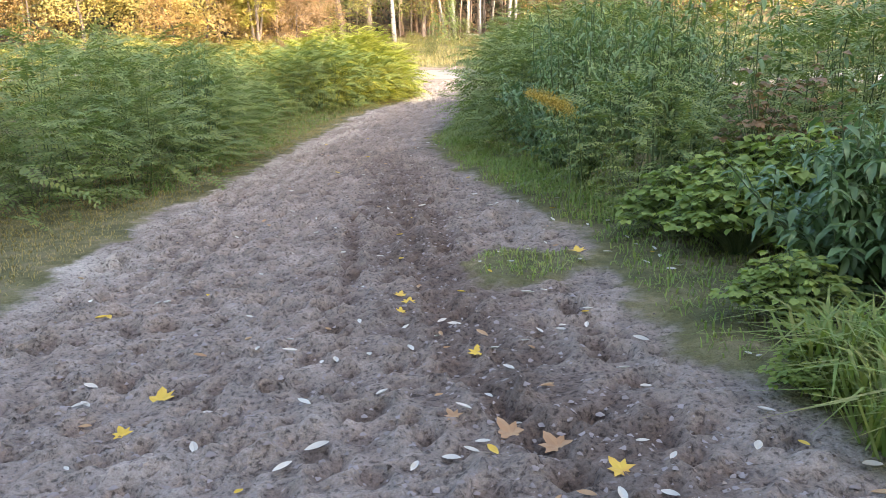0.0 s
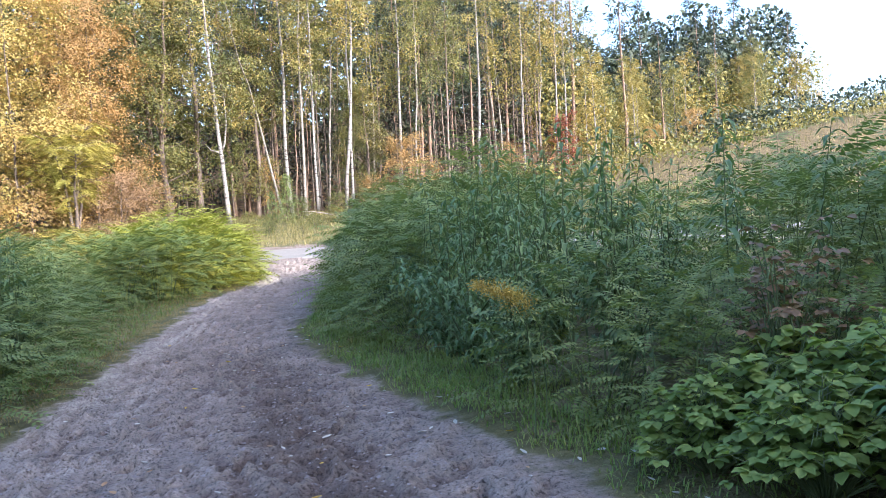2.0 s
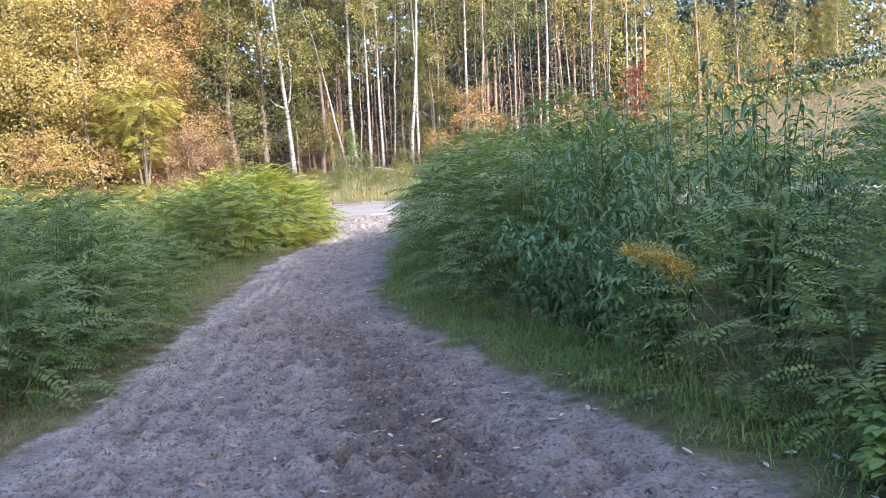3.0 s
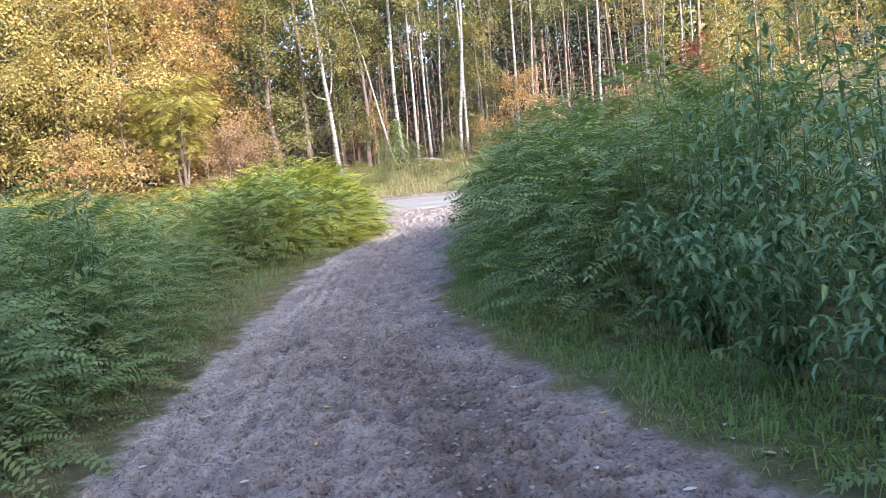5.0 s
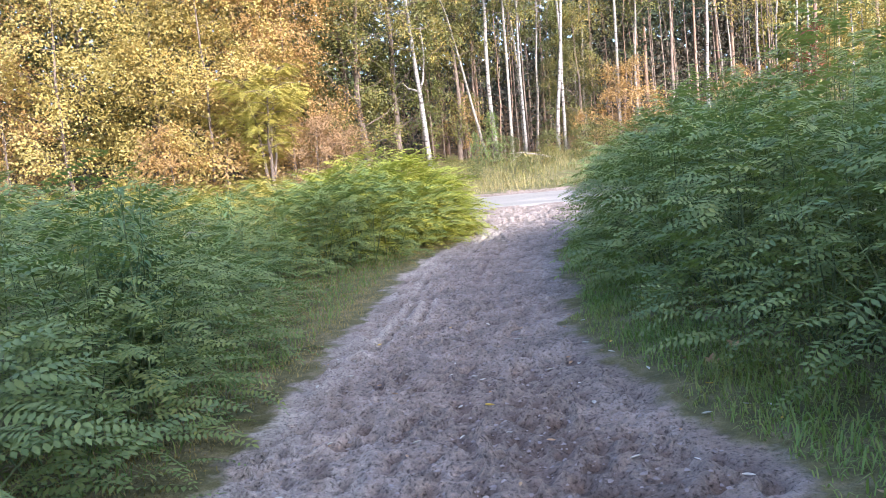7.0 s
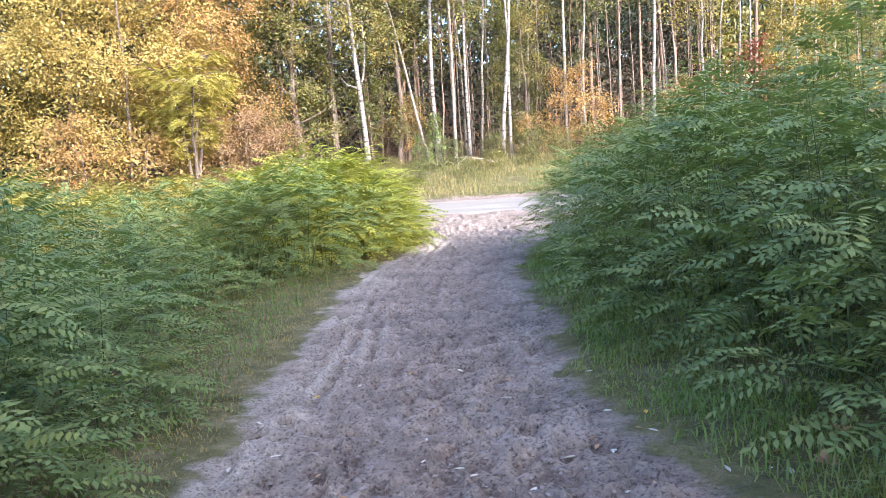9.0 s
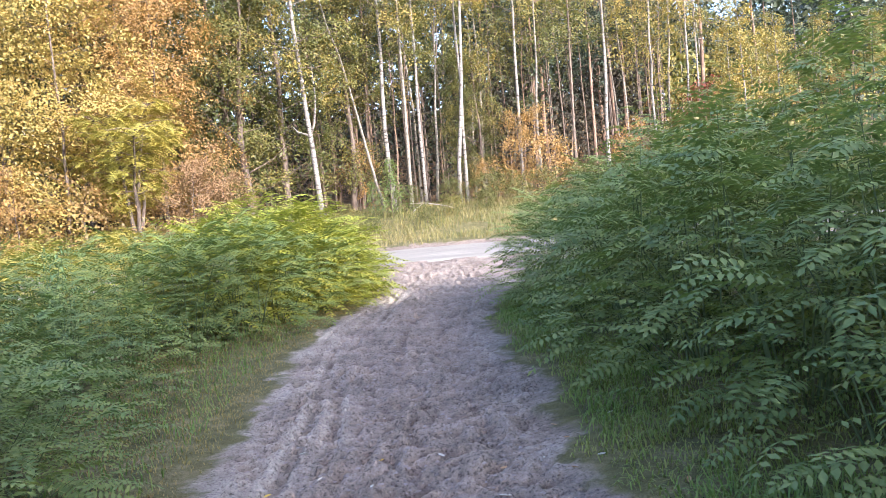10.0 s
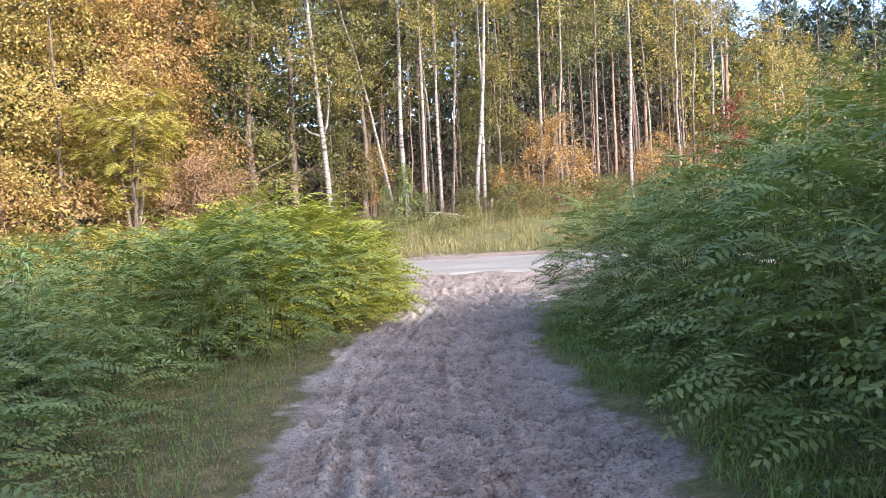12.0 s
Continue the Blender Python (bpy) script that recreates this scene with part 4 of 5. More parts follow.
for gx, gy, gs, gt in ((1.10, 7.15, 1.04, 0), (1.22, 7.25, 0.98, 18)):
    place(goldenrod(int(gx * 100)), gx, gy, gt, gs)


# ---- grass ----
def grass_field(name, spots, mat, tall, seed, label):
    """Blades at the spots (n, 2), each a bent two-part strip."""
    rng = np.random.default_rng(seed)
    n = len(spots)
    base = np.column_stack([spots, surface(spots[:, 0], spots[:, 1]) - 0.01])
    a = rng.uniform(0, 2 * math.pi, n)
    bend = np.column_stack([np.cos(a), np.sin(a), np.zeros(n)])
    side = np.column_stack([-np.sin(a), np.cos(a), np.zeros(n)])
    h = (tall * rng.uniform(0.4, 1.2, n))[:, None]
    w = (0.007 + 0.022 * tall) * rng.uniform(0.6, 1.3, n)[:, None]
    l = rng.uniform(0.3, 1.25, n)[:, None]
    mid = base + bend * h * l * 0.35 + [0, 0, 1] * h * 0.6
    tip = base + bend * h * l * 1.1 + [0, 0, 1] * h * (1.05 - 0.55 * l)
    v = np.stack([base - side * w * 0.5, base + side * w * 0.5, mid + side * w * 0.4, mid - side * w * 0.4, tip], 1).reshape(-1, 3)
    i = (np.arange(n) * 5)[:, None]
    t = np.concatenate([i + [[0, 1, 2]], i + [[0, 2, 3]], i + [[3, 2, 4]]], 1).reshape(-1, 3)
    ob = leaf_object(name, v, t, mat)
    return tagged(ob, label, "grass", kind="stuff")


def scatter(n, x0, x1, y0, y1, seed, keep):
    rng = np.random.default_rng(seed)
    p = np.column_stack([rng.uniform(x0, x1, n), rng.uniform(y0, y1, n)])
    return p[keep(p[:, 0], p[:, 1], rng.uniform(0, 1, n))]


def turf(x, y, r):
    return (sand_mask(x, y) + 0.25 * value_noise(x * 4, y * 4, 81) < 0.25 + 0.3 * r) & (value_noise(x * 1.4, y * 1.4, 82) > r * 0.9 - 0.25)


grass_field("verge_grass", scatter(68000, -5.2, -1.0, 3.0, 31, 91, turf), GRASS, 0.06, 92, "short worn grass along the sand track")
grass_field("verge_grass", scatter(58000, -0.6, 2.4, 2.0, 29, 93, turf), LONG_GRASS, 0.085, 94, "green grass along the sand track under the scrub")
grass_field("tall_grass", scatter(34000, -0.2, 2.4, 6.5, 28, 95, lambda x, y, r: (x > along(y, RIGHT_EDGE) + 0.10 + 0.25 * r) & (x < along(y, RIGHT_EDGE) + 1.1) & (value_noise(x * 2.2, y * 2.2, 86) > 0.3)), LONG_GRASS, 0.15, 96, "longer green grass at the foot of the scrub")
grass_field("tall_grass", scatter(2600, 1.45, 2.6, 2.0, 3.4, 97, lambda x, y, r: np.hypot(x - 1.85, y - 2.85) < 0.5), LONG_GRASS, 0.42, 98, "clump of long arching green grass at the path edge")
grass_field("tall_grass", scatter(6000, -4.6, -2.6, 10, 28, 99, lambda x, y, r: (x < along(y, LEFT_EDGE) - 0.35) & (r < 0.6)), LONG_GRASS, 0.18, 100, "longer green grass at the foot of the scrub")
grass_field("roadside_grass", scatter(42000, -14, 24, 37, 48.5, 101, lambda x, y, r: (y > road_far(x) + 0.7 + r) & (value_noise(x * 0.9, y * 0.9, 83) > 0.25)), DRY_GRASS, 0.38, 102, "sunlit yellow-green grass bank beyond the road")
grass_field("meadow_grass", scatter(22000, 6, 75, 26, 110, 103, lambda x, y, r: (y < 52 + 0.95 * (x - 8)) & (y > road_far(x) + 1)), DRY_GRASS, 0.75, 104, "sunlit dry meadow grass on the rising slope")

# ---- woods beyond the road ----
rng_b = random.Random(9)
EDGE = "slender pale-barked tree with sparse yellowing leaves at the forest edge"
edge_trees = [  # x, y, lean, height, radius, bark, leaves, crown from, spread, fork
    (-2.64, 46.2, -0.055, 17, 0.17, BIRCH_BARK, BIRCH_LEAF, 0.30, 2.4, 0.22),
    (0.30, 50.0, -0.20, 15, 0.11, ASPEN_BARK, BIRCH_LEAF, 0.35, 1.8, 0),
    (0.72, 49.0, -0.015, 19, 0.16, BIRCH_BARK, BIRCH_LEAF, 0.38, 2.0, 0),
    (1.45, 48.6, 0.04, 17, 0.12, ASPEN_BARK, BIRCH_LEAF, 0.40, 1.7, 0),
    (2.15, 48.6, 0.0, 18, 0.11, BIRCH_BARK, BIRCH_LEAF, 0.38, 1.7, 0),
    (2.9, 51.0, 0.06, 16, 0.10, ASPEN_BARK, GREEN_LEAF, 0.34, 1.8, 0),
    (3.79, 49.2, 0.07, 20, 0.14, BIRCH_BARK, BIRCH_LEAF, 0.45, 2.0, 0),
    (4.21, 49.5, 0.03, 19, 0.12, BIRCH_BARK, BIRCH_LEAF, 0.45, 1.8, 0),
    (7.62, 52.0, 0.03, 19, 0.14, BIRCH_BARK, BIRCH_LEAF, 0.40, 2.0, 0),
    (8.63, 52.4, 0.05, 17, 0.11, ASPEN_BARK, BIRCH_LEAF, 0.38, 2.0, 0),
    (11.0, 54.0, 0.02, 16, 0.13, BROWN_BARK, BIRCH_LEAF, 0.5, 1.8, 0),
    (13.9, 57.0, 0.03, 20, 0.17, BIRCH_BARK, BIRCH_LEAF, 0.40, 2.1, 0),
    (18.7, 61.5, 0.0, 17, 0.15, BIRCH_BARK, BIRCH_LEAF, 0.32, 2.4, 0),
    (22.7, 65.0, 0.03, 18, 0.14, BIRCH_BARK, BIRCH_LEAF, 0.42, 2.0, 0),
    (23.9, 66.0, 0.02, 18, 0.12, BIRCH_BARK, BIRCH_LEAF, 0.42, 2.0, 0)]
for i, (x, y, lean, h, r, bark, lf, cf, sp, fk) in enumerate(edge_trees):
    place(tree(300 + i, h, r * 0.74, bark, lf, cf, sp, 5200, 0.105, (lean, 0), 22, "birch_tree", 8, False, fk, 0.14, EDGE), x, y, 0, 1, 1, 0.05)

def locust_tree(seed):
    """Leaning dark stems that arch over, with layered feathered leaves."""
    rng = np.random.default_rng(seed)
    root = new("locust_tree")
    wood, leaves = Wood(), Leaves()
    B, O, LN = [], [], []
    for k, (reach, top, a) in enumerate(((2.6, 4.2, 0.15), (1.2, 5.4, 1.2), (2.2, 4.6, 2.8), (1.6, 5.0, -1.2), (0.7, 5.8, 4.0))):
        f = np.linspace(0, 1, 8)
        pts = np.column_stack([math.cos(a) * reach * f ** 1.25, math.sin(a) * reach * f ** 1.25, top * np.sin(f * 1.65) - 0.15 * (f == 0)]) + rng.normal(0, 0.04, (8, 3))
        wood.add(pts, np.linspace(0.085, 0.018, 8), 6)
        for j in range(26):
            g = 2.2 + 4.79 * j / 25
            i = int(g)
            p = pts[i] + (pts[i + 1] - pts[i]) * (g - i)
            b = j * 2.4 + rng.uniform(-0.5, 0.5)
            q = p + np.array([math.cos(b), math.sin(b), rng.uniform(-0.1, 0.35)]) * rng.uniform(0.5, 1.35)
            wood.add([p, (p + q) / 2 + [0, 0, 0.1], q], [0.020, 0.012, 0.005], 4)
            for h in range(13):
                w = rng.uniform(0.25, 1.0)
                c = b + rng.normal(0, 0.8)
                B.append(p + (q - p) * w + rng.normal(0, 0.10, 3))
                O.append([math.cos(c), math.sin(c), rng.uniform(-0.15, 0.35)])
                LN.append(rng.uniform(0.35, 0.6))
    fronds(leaves, np.array(B), np.array(O), rng, np.array(LN), 6, 0.45)
    mesh_object("stem", wood.v, wood.f, BROWN_BARK, root, True)
    leaves.made("foliage", LIME_LEAF, root)
    return tagged(root, "yellow-green locust tree with leaning dark stems", "tree")


kinds = {
    "pine": lambda: tree(401, 19, 0.15, PINE_BARK, PINE_LEAF, 0.42, 2.2, 1400, 0.40, (0.01, 0), 18, "pine_tree", 6, True, 0, 0.12, "dark slender pine in the wood", "tree", 0.75),
    "pine2": lambda: tree(402, 22, 0.17, PINE_BARK, PINE_LEAF, 0.30, 2.6, 1700, 0.42, (-0.01, 0), 20, "pine_tree", 6, True, 0, 0.12, "dark slender pine in the wood", "tree", 0.85),
    "thin": lambda: tree(403, 15, 0.075, BROWN_BARK, GREEN_LEAF, 0.35, 1.4, 750, 0.18, (0.02, 0), 14, "young_tree", 5, False, 0, 0.2, "thin brown young tree in the wood"),
    "thin2": lambda: tree(404, 17, 0.085, ASPEN_BARK, BIRCH_LEAF, 0.40, 1.5, 750, 0.18, (-0.03, 0), 14, "young_tree", 5, False, 0, 0.2, "thin grey young tree in the wood"),
    "oak": lambda: tree(405, 13, 0.17, BROWN_BARK, GREEN_LEAF, 0.10, 3.0, 16000, 0.115, (0, 0), 36, "oak_tree", 7, False, 0, 0.2, "green-yellow broadleaf tree at the forest edge", "tree", 0.8),
    "oak_back": lambda: tree(418, 14, 0.16, BROWN_BARK, GREEN_LEAF, 0.08, 3.4, 4500, 0.22, (0, 0), 30, "oak_tree", 6, False, 0, 0.2, "dull green broadleaf tree behind the autumn maples", "tree", 0.95),
    "yellow": lambda: tree(406, 13, 0.075, BROWN_BARK, YELLOW_LEAF, 0.03, 3.4, 30000, 0.100, (0, 0), 46, "maple_tree", 7, False, 0, 0.2, "bright yellow autumn maple in the sun", "tree", 0.9),
    "orange": lambda: tree(407, 11.5, 0.07, BROWN_BARK, ORANGE_LEAF, 0.04, 3.0, 25000, 0.098, (0, 0), 42, "maple_tree", 7, False, 0, 0.2, "orange autumn maple in the sun", "tree", 0.85),
    "orange_small": lambda: tree(408, 4.6, 0.05, BROWN_BARK, ORANGE_LEAF, 0.08, 1.3, 3200, 0.085, (0, 0), 18, "maple_sapling", 5, False, 0, 0.1, "small orange-leaved maple sapling at the forest edge", "tree", 0.45),
    "red": lambda: tree(409, 5.0, 0.06, BROWN_BARK, RED_LEAF, 0.08, 1.4, 1500, 0.16, (0, 0), 18, "maple_sapling", 5, False, 0, 0.1, "small red-leaved maple at the meadow edge", "tree", 0.5),
    "pink": lambda: tree(410, 4.2, 0.06, BROWN_BARK, PINK_LEAF, 0.04, 2.0, 7500, 0.085, (0, 0), 26, "dry_shrub", 5, False, 0, 0.15, "pinkish-brown half-bare shrub in the sun", "shrub", 0.55),
    "lime": lambda: locust_tree(411),
    "pole": lambda: tree(416, 16, 0.055, BROWN_BARK, GREEN_LEAF, 0.55, 1.1, 420, 0.15, (0.015, 0), 12, "young_tree", 5, False, 0, 0.16, "thin dark bare-stemmed young tree in the wood"),
    "pole2": lambda: tree(417, 14, 0.045, PINE_BARK, BIRCH_LEAF, 0.60, 1.0, 380, 0.15, (-0.02, 0), 12, "young_tree", 5, False, 0, 0.2, "thin reddish-brown bare-stemmed young tree in the wood"),
    "spruce": lambda: tree(412, 2.6, 0.04, BROWN_BARK, SPRUCE_LEAF, 0.03, 1.0, 1600, 0.13, (0, 0), 26, "young_spruce", 5, True, 0, 0.03, "small bright green young spruce at the forest edge", "tree", 0.25),
    "undergrowth": lambda: tree(413, 2.2, 0.03, BROWN_BARK, GREEN_LEAF, 0.05, 1.5, 1500, 0.13, (0, 0), 18, "undergrowth_shrub", 4, False, 0, 0.1, "green undergrowth shrub at the forest edge", "shrub", 0.5),
    "brown": lambda: tree(414, 3.4, 0.04, BROWN_BARK, ORANGE_LEAF, 0.05, 1.7, 1700, 0.14, (0, 0), 18, "undergrowth_shrub", 4, False, 0, 0.1, "orange-brown undergrowth shrub at the forest edge", "shrub", 0.55),
    "birch_y": lambda: tree(415, 12, 0.10, BIRCH_BARK, BIRCH_LEAF, 0.14, 1.8, 3000, 0.17, (0, 0), 24, "birch_tree", 6, False, 0, 0.12, "young birch with golden leaves on the far slope", "tree", 0.6),
}
spots = [(-11.5, 41.0, 1.0, "yellow"), (-14.5, 43.5, 1.1, "yellow"), (-18, 42, 1.1, "yellow"), (-22, 44, 1.1, "orange"), (-8.6, 43.2, 1.0, "orange"), (-10.5, 46, 1.1, "orange"), (-26, 43, 1.1, "yellow"),
         (-8.8, 39.8, 0.95, "lime"), (-7.0, 40.8, 0.85, "pink"), (-6.0, 42.2, 0.7, "pink"), (-10.5, 39.6, 0.9, "brown"), (-13.5, 40.0, 0.95, "brown"), (-12.6, 39.2, 0.8, "orange_small"),
         (-5.6, 46.5, 1.0, "oak"), (-4.2, 48.5, 1.05, "oak"), (-7.0, 49.0, 1.1, "oak"), (-1.2, 51.5, 0.9, "oak"), (5.6, 52.5, 0.62, "oak"), (4.9, 53.5, 0.6, "oak"),
         (7.2, 50.6, 0.95, "orange_small"), (8.2, 51.2, 1.0, "orange_small"), (5.6, 50.4, 0.6, "brown"), (9.3, 52.6, 0.8, "brown"), (10.5, 53.0, 0.7, "undergrowth"), (21.6, 60.5, 1.0, "red"), (-20.4, 41.4, 1.3, "orange_small"), (-0.6, 42.6, 0.3, "undergrowth"), (1.6, 43.4, 0.34, "undergrowth"), (2.8, 44.6, 0.4, "undergrowth"), (4.4, 45.2, 0.42, "undergrowth"), (6.0, 46.0, 0.42, "undergrowth"), (7.4, 45.2, 0.36, "undergrowth"), (-1.6, 44.6, 0.36, "undergrowth"), (9.2, 47.0, 0.45, "undergrowth"), (11.6, 48.6, 0.5, "undergrowth"), (-0.6, 52.5, 0.8, "orange_small"),
         (0.35, 45.8, 1.0, "spruce"), (-0.4, 46.4, 0.6, "spruce"), (1.0, 46.0, 0.5, "undergrowth"), (3.2, 47.4, 0.5, "undergrowth"), (5.0, 48.0, 0.6, "undergrowth"), (6.4, 48.6, 0.55, "undergrowth"), (8.0, 49.6, 0.6, "undergrowth"), (-4.2, 45.4, 0.5, "undergrowth"), (10.2, 50.2, 0.6, "undergrowth"),
         (15.5, 58.5, 0.8, "brown"), (13.0, 56.4, 0.7, "undergrowth"), (17.2, 60.5, 0.8, "orange_small"), (20.4, 62.5, 0.8, "brown")]
for i in range(80):
    x = rng_b.uniform(-26, 34)
    edge_y = 50 + max(0, x - 4) * 0.72
    y = edge_y + 2 + 30 * rng_b.random() ** 1.2
    spots.append((x, y, rng_b.uniform(0.85, 1.15), rng_b.choice(["pine", "pine", "pine2", "thin", "thin", "thin2", "thin2"])))
for i in range(16):
    x = rng_b.uniform(20, 56)
    spots.append((x, 58 + (x - 20) * 0.75 + rng_b.uniform(-3, 4), rng_b.uniform(0.45, 0.8), rng_b.choice(["birch_y", "orange_small", "brown", "birch_y"])))
for i in range(34):
    x = rng_b.uniform(24, 78)
    y = 70 + (x - 24) * 0.6 + rng_b.uniform(0, 12)
    spots.append((x, y, rng_b.uniform(0.6, 0.9), rng_b.choice(["pine2", "pine", "birch_y", "birch_y", "oak", "orange_small"])))
for i in range(46):
    x = rng_b.uniform(-8, 24)
    spots.append((x, 51 + max(0, x - 4) * 0.72 + 9 * rng_b.random(), rng_b.uniform(0.8, 1.15), rng_b.choice(["pole", "pole2", "pole"])))
for i in range(14):
    x = rng_b.uniform(-32, -7)
    spots.append((x, 47 + 7 * rng_b.random(), rng_b.uniform(0.95, 1.25), "oak_back"))
repeat(kinds, spots, rng_b, (0.97, 1.03))

# ---- depth of the wood and far tree line ----
def far_woods(name, seed, n, edge, depth, tall, leaf, mat, label):
    """Clumps of foliage from the ground to a ragged top, along a line of (x, y) points."""
    rng = np.random.default_rng(seed)
    f = rng.uniform(0, len(edge) - 1.001, n)
    i = f.astype(int)
    e = np.array(edge, float)
    p = e[i] + (e[i + 1] - e[i]) * (f - i)[:, None]
    p = p + np.column_stack([rng.normal(0, 1.0, n), rng.uniform(0, depth, n)])
    top = tall * (0.55 + 0.6 * value_noise(p[:, 0] * 0.33, p[:, 1] * 0.33, seed))
    z = top * rng.uniform(0, 1, n) ** 0.8
    keep = value_noise(p[:, 0] * 0.8, z * 0.6, seed + 1) > 0.22
    p, z = p[keep], z[keep]
    k = len(p)
    P = np.column_stack([p, lie(p[:, 0], p[:, 1]) + z])
    S = leaf * rng.uniform(0.5, 1.4, k)
    v, t = blades(P, rng.normal(0, 1, (k, 3)), rng.normal(0, 1, (k, 3)), S, S * 0.6, 0.2)
    return tagged(leaf_object(name, v, t, mat), label, "woods", kind="stuff")


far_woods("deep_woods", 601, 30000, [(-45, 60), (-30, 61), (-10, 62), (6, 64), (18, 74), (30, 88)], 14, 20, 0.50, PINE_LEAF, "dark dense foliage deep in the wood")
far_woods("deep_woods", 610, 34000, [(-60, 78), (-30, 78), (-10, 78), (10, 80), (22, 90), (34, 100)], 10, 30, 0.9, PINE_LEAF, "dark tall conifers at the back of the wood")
# two dark fill layers put in where the wood's interior lies in shade
far_woods("brushwood", 602, 20000, [(-30, 56), (-8, 56), (6, 58), (16, 66), (26, 78)], 7, 8, 0.30, WOOD_SHADE, "dark fill for the shade deep in the wood")
far_woods("brushwood", 608, 9000, [(-44, 54), (-28, 53), (-12, 53)], 7, 9, 0.36, WOOD_SHADE, "dark fill for the shade deep in the wood")
far_woods("deep_woods", 604, 1500, [(-12, 54), (-8, 54), (6, 56), (16, 64)], 5, 6, 0.15, RUST, "scattered rust-brown leaves inside the wood")
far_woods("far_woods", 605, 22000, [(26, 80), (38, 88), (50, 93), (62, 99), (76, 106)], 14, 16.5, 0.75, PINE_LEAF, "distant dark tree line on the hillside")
far_woods("far_woods", 606, 11000, [(24, 72), (38, 84), (50, 90), (62, 96), (78, 104)], 8, 9.5, 0.50, BIRCH_LEAF, "distant yellowing trees on the hillside")
far_woods("meadow_scrub", 609, 4200, [(16, 52), (30, 57), (45, 62), (62, 66)], 9, 1.7, 0.30, BIRCH_LEAF, "dry yellowing scrub on the meadow slope")
far_woods("hill_scrub", 607, 4000, [(36, 64), (48, 66), (62, 70), (80, 76)], 6, 3.0, 0.40, PINE_LEAF, "dark scrub on the meadow slope")

# ---- tall unseen trees, added behind the walker to shade the path ----
shade_belt = {"shade_belt": lambda: tree(501, 21, 0.3, BROWN_BARK, GREEN_LEAF, 0.06, 5.0, 1900, 1.4, (0, 0), 24, "oak_tree", 7, False, 0, 0.2, "tall dense oak added out of view to shade the path", "tree", 1.7)}
repeat(shade_belt, [(x, -22.0 + 1.2 * (k % 2), 1.0, "shade_belt") for k, x in enumerate(range(-14, 48, 5))] + [(x, -26.5, 1.0, "shade_belt") for x in range(-11, 48, 7)], random.Random(3), (0.92, 0.96))

# ---- fallen branch and leaves ----
log_wood = Wood()
lx, ly = 1.1, 45.9
log_pts = [(0, 0, 0.52), (0.6, -0.1, 0.50), (1.3, -0.25, 0.36), (2.0, -0.4, 0.16)]
log_wood.add(log_pts, [0.012, 0.018, 0.022, 0.026], 7)
log_wood.add([(0.6, -0.1, 0.46), (0.3, -0.3, 0.3), (0.0, -0.45, 0.02)], [0.016, 0.014, 0.010], 5)
fallen = mesh_object("fallen_branch", log_wood.v, log_wood.f, DEAD_WOOD, None, True)
fallen.location = (lx, ly, ground_height(lx + 1, ly - 0.4))
tagged(fallen, "bleached dead branch lying in the roadside grass", "branch")


def fallen_leaf(kind, mat):
    """Curled leaf: a pointed blade, or a lobed maple leaf."""
    if kind == "maple":
        outline = []
        for a, r in ((-90, 0.12), (-62, 0.55), (-40, 0.42), (-18, 0.95), (8, 0.55), (28, 0.88), (52, 0.50), (72, 0.80), (90, 1.05), (108, 0.80), (128, 0.50), (152, 0.88), (172, 0.55), (198, 0.95), (220, 0.42), (242, 0.55)):
            outline.append((r * math.cos(radians(a)), r * math.sin(radians(a)), 0.18 * r * r))
        verts = [(0, -0.15, 0.0)] + outline
        faces = [(0, i + 1, (i + 1) % 16 + 1) for i in range(16)]
        k = len(verts)
        verts += [(0.015, -0.15, 0.02), (-0.015, -0.15, 0.02), (0.0, -0.95, 0.10)]
        faces.append((k, k + 1, k + 2))
    else:
        verts, faces = [], []
        for i in range(6):
            s = i / 5
            w = 0.21 * math.sin(math.pi * (0.04 + 0.94 * s)) ** 0.8
            z = 0.35 * (s - 0.5) ** 2
            verts += [(s - 0.5, -w, z + 0.14 * (w / 0.21)), (s - 0.5, 0, z), (s - 0.5, w, z + 0.14 * (w / 0.21))]
        for i in range(5):
            a = i * 3
            faces += [(a, a + 3, a + 4, a + 1), (a + 1, a + 4, a + 5, a + 2)]
    return mesh_object("fallen_leaf", verts, faces, mat)


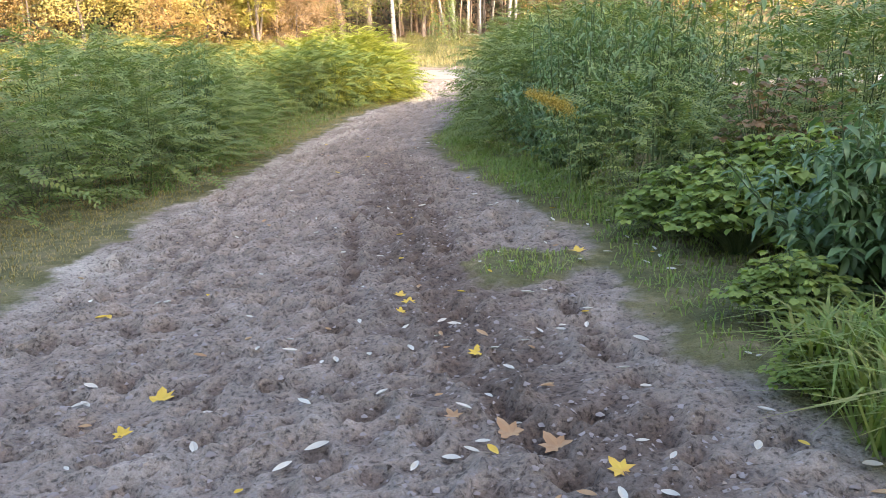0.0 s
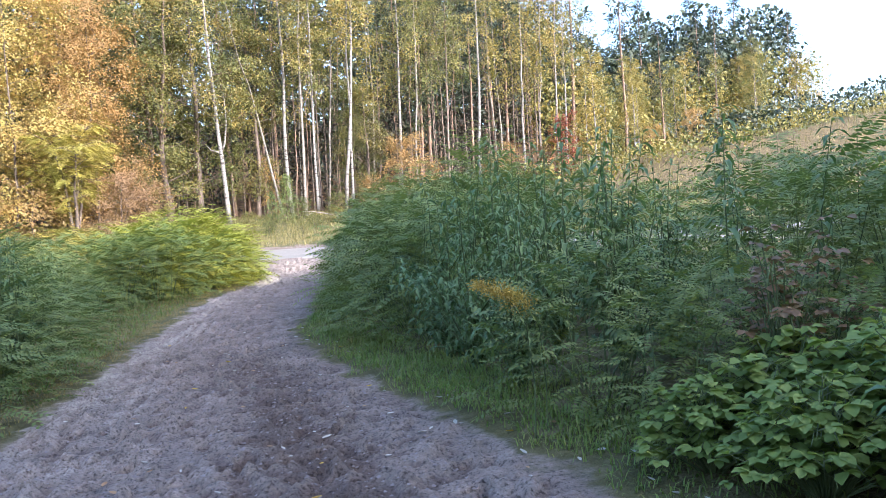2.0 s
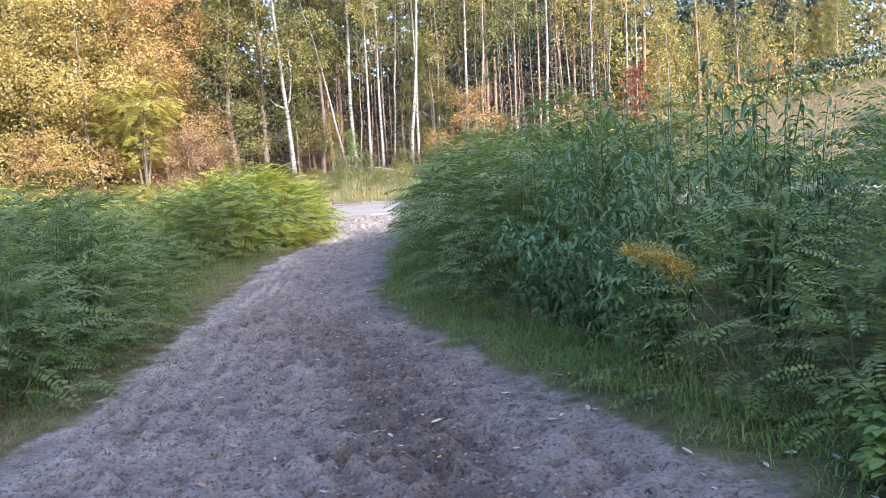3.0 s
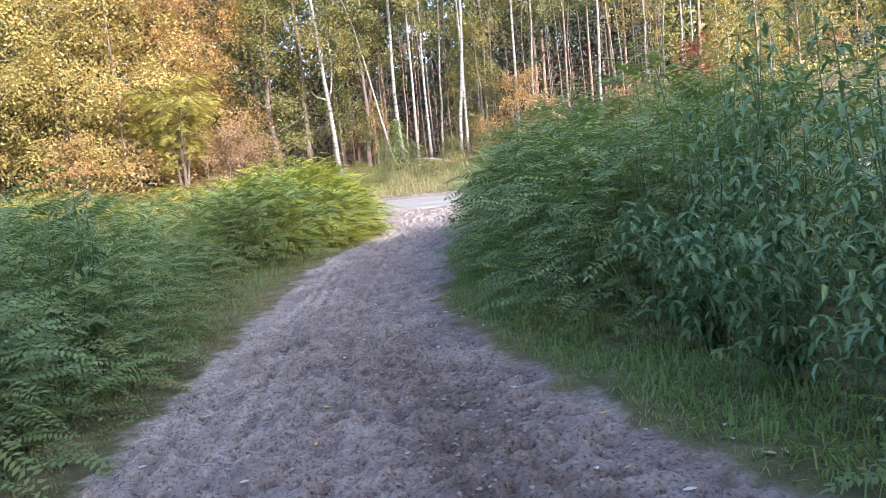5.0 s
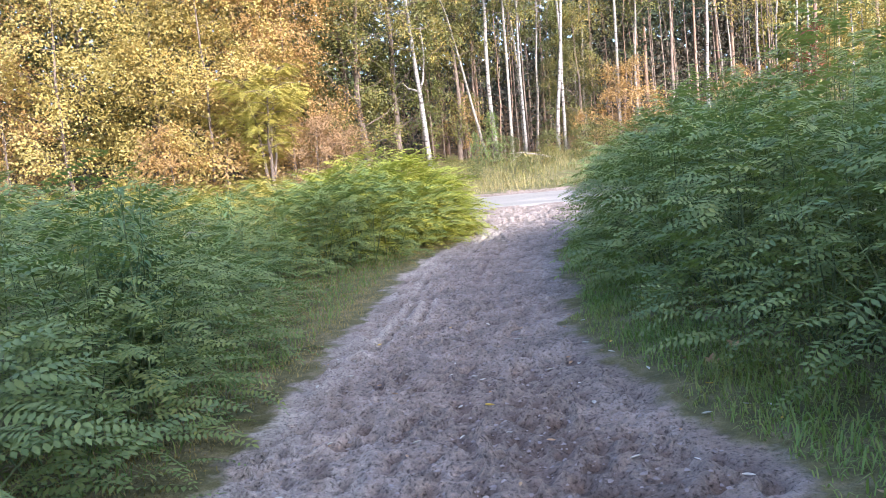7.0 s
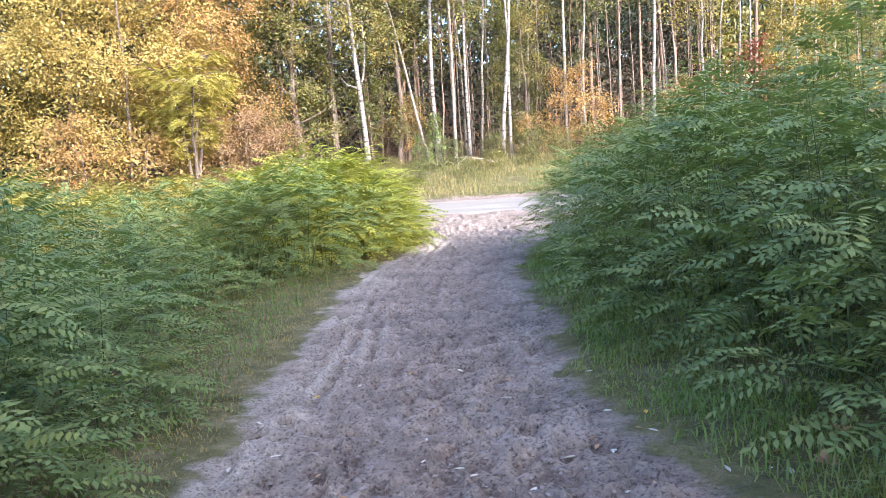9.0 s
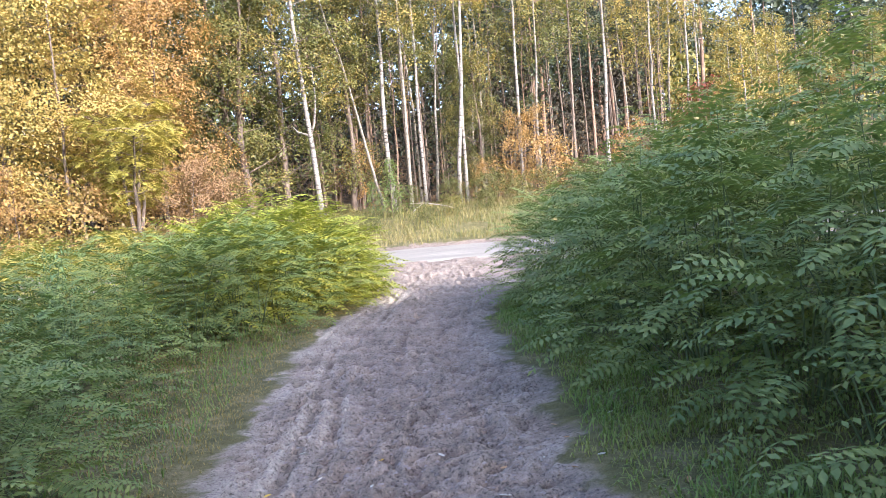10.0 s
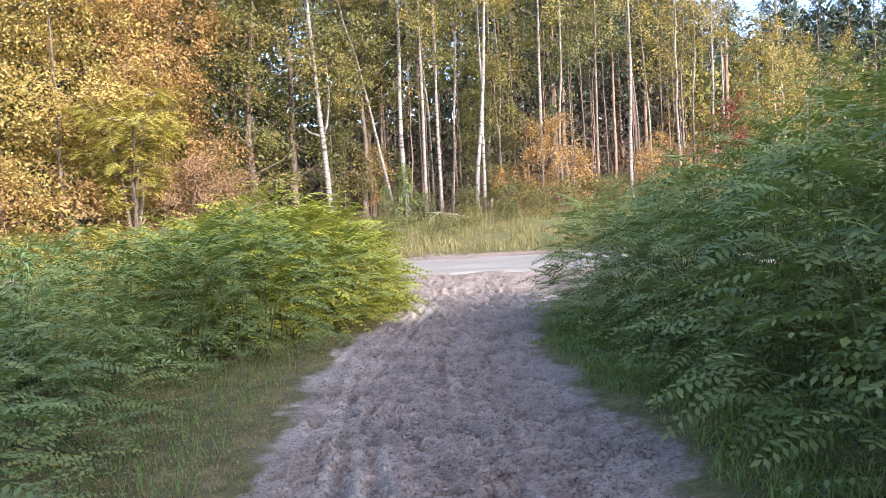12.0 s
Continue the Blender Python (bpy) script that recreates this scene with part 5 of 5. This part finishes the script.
leaf_kinds = {
    "pale": ("blade", FALLEN_PALE, "curled pale dry leaf lying on the sand"),
    "yellow": ("blade", FALLEN_YELLOW, "fallen yellow leaf lying on the sand"),
    "brown": ("blade", FALLEN_BROWN, "fallen brown leaf lying on the sand"),
    "maple": ("maple", FALLEN_YELLOW, "bright yellow lobed maple leaf on the sand"),
    "maple_brown": ("maple", FALLEN_BROWN, "withered brown lobed leaf on the sand"),
}
rng_c = random.Random(17)
lying = [(-1.34, 3.56, 0.085, "maple"), (0.96, 5.72, 0.075, "maple"), (0.16, 3.82, 0.06, "maple"), (-1.38, 3.20, 0.05, "maple"), (-0.28, 4.9, 0.05, "maple"), (-0.22, 4.72, 0.05, "maple"), (-0.26, 4.55, 0.04, "maple"), (0.03, 3.03, 0.045, "maple_brown"), (0.6, 2.55, 0.06, "maple"),
         (0.07, 3.05, 0.07, "pale"), (0.02, 2.76, 0.075, "pale"), (0.09, 2.70, 0.06, "pale"), (0.14, 2.84, 0.06, "pale"), (0.17, 2.72, 0.07, "yellow"), (-0.55, 3.84, 0.07, "pale"), (-0.62, 3.84, 0.05, "pale"), (-0.62, 3.31, 0.075, "pale"), (-0.5, 2.9, 0.1, "pale"), (-0.6, 2.72, 0.08, "pale"), (-1.75, 3.75, 0.08, "pale"), (-1.62, 3.4, 0.07, "pale"),
         (0.1, 4.7, 0.06, "yellow"), (0.3, 5.2, 0.05, "yellow"), (0.05, 4.35, 0.08, "pale"), (0.6, 4.0, 0.07, "pale"), (0.75, 4.1, 0.06, "pale"), (0.95, 3.75, 0.08, "pale"), (0.0, 3.6, 0.05, "yellow"), (-0.03, 3.25, 0.05, "brown"), (0.45, 3.3, 0.05, "brown"), (0.25, 2.95, 0.08, "maple_brown"), (0.42, 2.85, 0.08, "maple_brown"),
         (-0.6, 14.9, 0.06, "pale"), (-1.3, 13.9, 0.06, "pale"), (-1.1, 11.4, 0.05, "brown"), (-1.5, 10.5, 0.06, "yellow"), (0.3, 9.9, 0.06, "yellow"), (0.75, 13.6, 0.09, "maple_brown"), (0.45, 13.2, 0.08, "maple_brown"), (0.25, 12.6, 0.06, "yellow")]
for k in range(250):
    y = 2.3 + 15 * rng_c.random() ** 1.5
    lo, hi = float(along(y, LEFT_EDGE)), float(along(y, RIGHT_EDGE))
    lying.append((lo + (hi + 0.5 - lo) * rng_c.random() ** 0.65, y, rng_c.uniform(0.04, 0.082), rng_c.choice(["pale"] * 5 + ["brown"] * 2 + ["yellow"])))
first_leaf = {}
for x, y, size, k in lying:
    lift, tilt = (0.2 * size, rng_c.uniform(8, 20)) if k.startswith("maple") else (0.014, rng_c.uniform(-14, 14))
    m = pose(x, y, float(surface(x, y)) + lift, tilt, rng_c.uniform(-14, 14), rng_c.uniform(-40, 40) if k.startswith("maple") else rng_c.uniform(0, 360)) @ Matrix.Diagonal((size, size, size, 1))
    if k not in first_leaf:
        shape, mat, label = leaf_kinds[k]
        first_leaf[k] = tagged(fallen_leaf(shape, mat), label, "leaf", "fallen leaves on the sand")
        first_leaf[k].matrix_basis = m
    else:
        copy_thing(first_leaf[k], Matrix()).matrix_basis = m

# twigs, crumbs and leaf scraps trodden into the sand
rng_d = np.random.default_rng(23)
n_bits = 5200
by = 2.0 + 22 * rng_d.uniform(0, 1, n_bits) ** 1.3
bx = along(by, LEFT_EDGE) + (along(by, RIGHT_EDGE) - along(by, LEFT_EDGE)) * rng_d.uniform(0, 1, n_bits)
bp = np.column_stack([bx, by, surface(bx, by) + 0.004])
bs = rng_d.uniform(0.008, 0.030, n_bits)
bv, bt = blades(bp, rng_d.normal(0, 1, (n_bits, 3)) * [1, 1, 0.15], np.tile([0.0, 0.0, 1.0], (n_bits, 1)) + rng_d.normal(0, 0.2, (n_bits, 3)), bs, bs * rng_d.uniform(0.15, 0.7, n_bits), 0.3)
DEBRIS = leaf_material("trodden_scraps", [(0.05, 0.035, 0.025), (0.10, 0.07, 0.05), (0.20, 0.14, 0.09), (0.42, 0.36, 0.28)], 0.85, 0.0, 1.5)
tagged(leaf_object("path_debris", bv, bt, DEBRIS), "small twigs and leaf scraps trodden into the sand", "debris", kind="stuff")

# crumbs of dry sand on the trodden track
n_crumb = 17000
cy = 1.9 + 31 * rng_d.uniform(0, 1, n_crumb) ** 1.45
lo, hi = along(cy, LEFT_EDGE), np.minimum(along(cy, RIGHT_EDGE), 3.5)
cx = lo + (hi - lo) * rng_d.uniform(0.03, 0.97, n_crumb)
cs = (0.006 + 0.015 * rng_d.uniform(0, 1, n_crumb) ** 2) * (1 + 0.02 * cy)
on_sand = sand_mask(cx, cy) > 0.75
cx, cy, cs = cx[on_sand], cy[on_sand], cs[on_sand]
n_crumb = len(cx)
ground_z = surface(cx, cy)
ring = []
for k in range(5):
    a = 2 * math.pi * k / 5 + rng_d.uniform(-0.35, 0.35, n_crumb)
    r = cs * rng_d.uniform(0.7, 1.3, n_crumb)
    ring.append(np.column_stack([cx + r * np.cos(a), cy + r * np.sin(a), ground_z - 0.004]))
top = np.column_stack([cx + cs * rng_d.normal(0, 0.25, n_crumb), cy + cs * rng_d.normal(0, 0.25, n_crumb), ground_z + cs * rng_d.uniform(0.2, 0.5, n_crumb)])
crumb_v = np.stack(ring + [top], 1).reshape(-1, 3)
ci = (np.arange(n_crumb) * 6)[:, None]
crumb_t = np.concatenate([ci + [[k, (k + 1) % 5, 5]] for k in range(5)], 1).reshape(-1, 3)
CRUMB = leaf_material("sand_crumb", [(0.19, 0.155, 0.14), (0.24, 0.20, 0.18), (0.29, 0.25, 0.225), (0.36, 0.32, 0.29)], 0.95, 0.0, 1.5)
tagged(leaf_object("sand_crumbs", crumb_v, crumb_t, CRUMB), "small broken crumbs of dry sand on the track", "sand", kind="stuff")
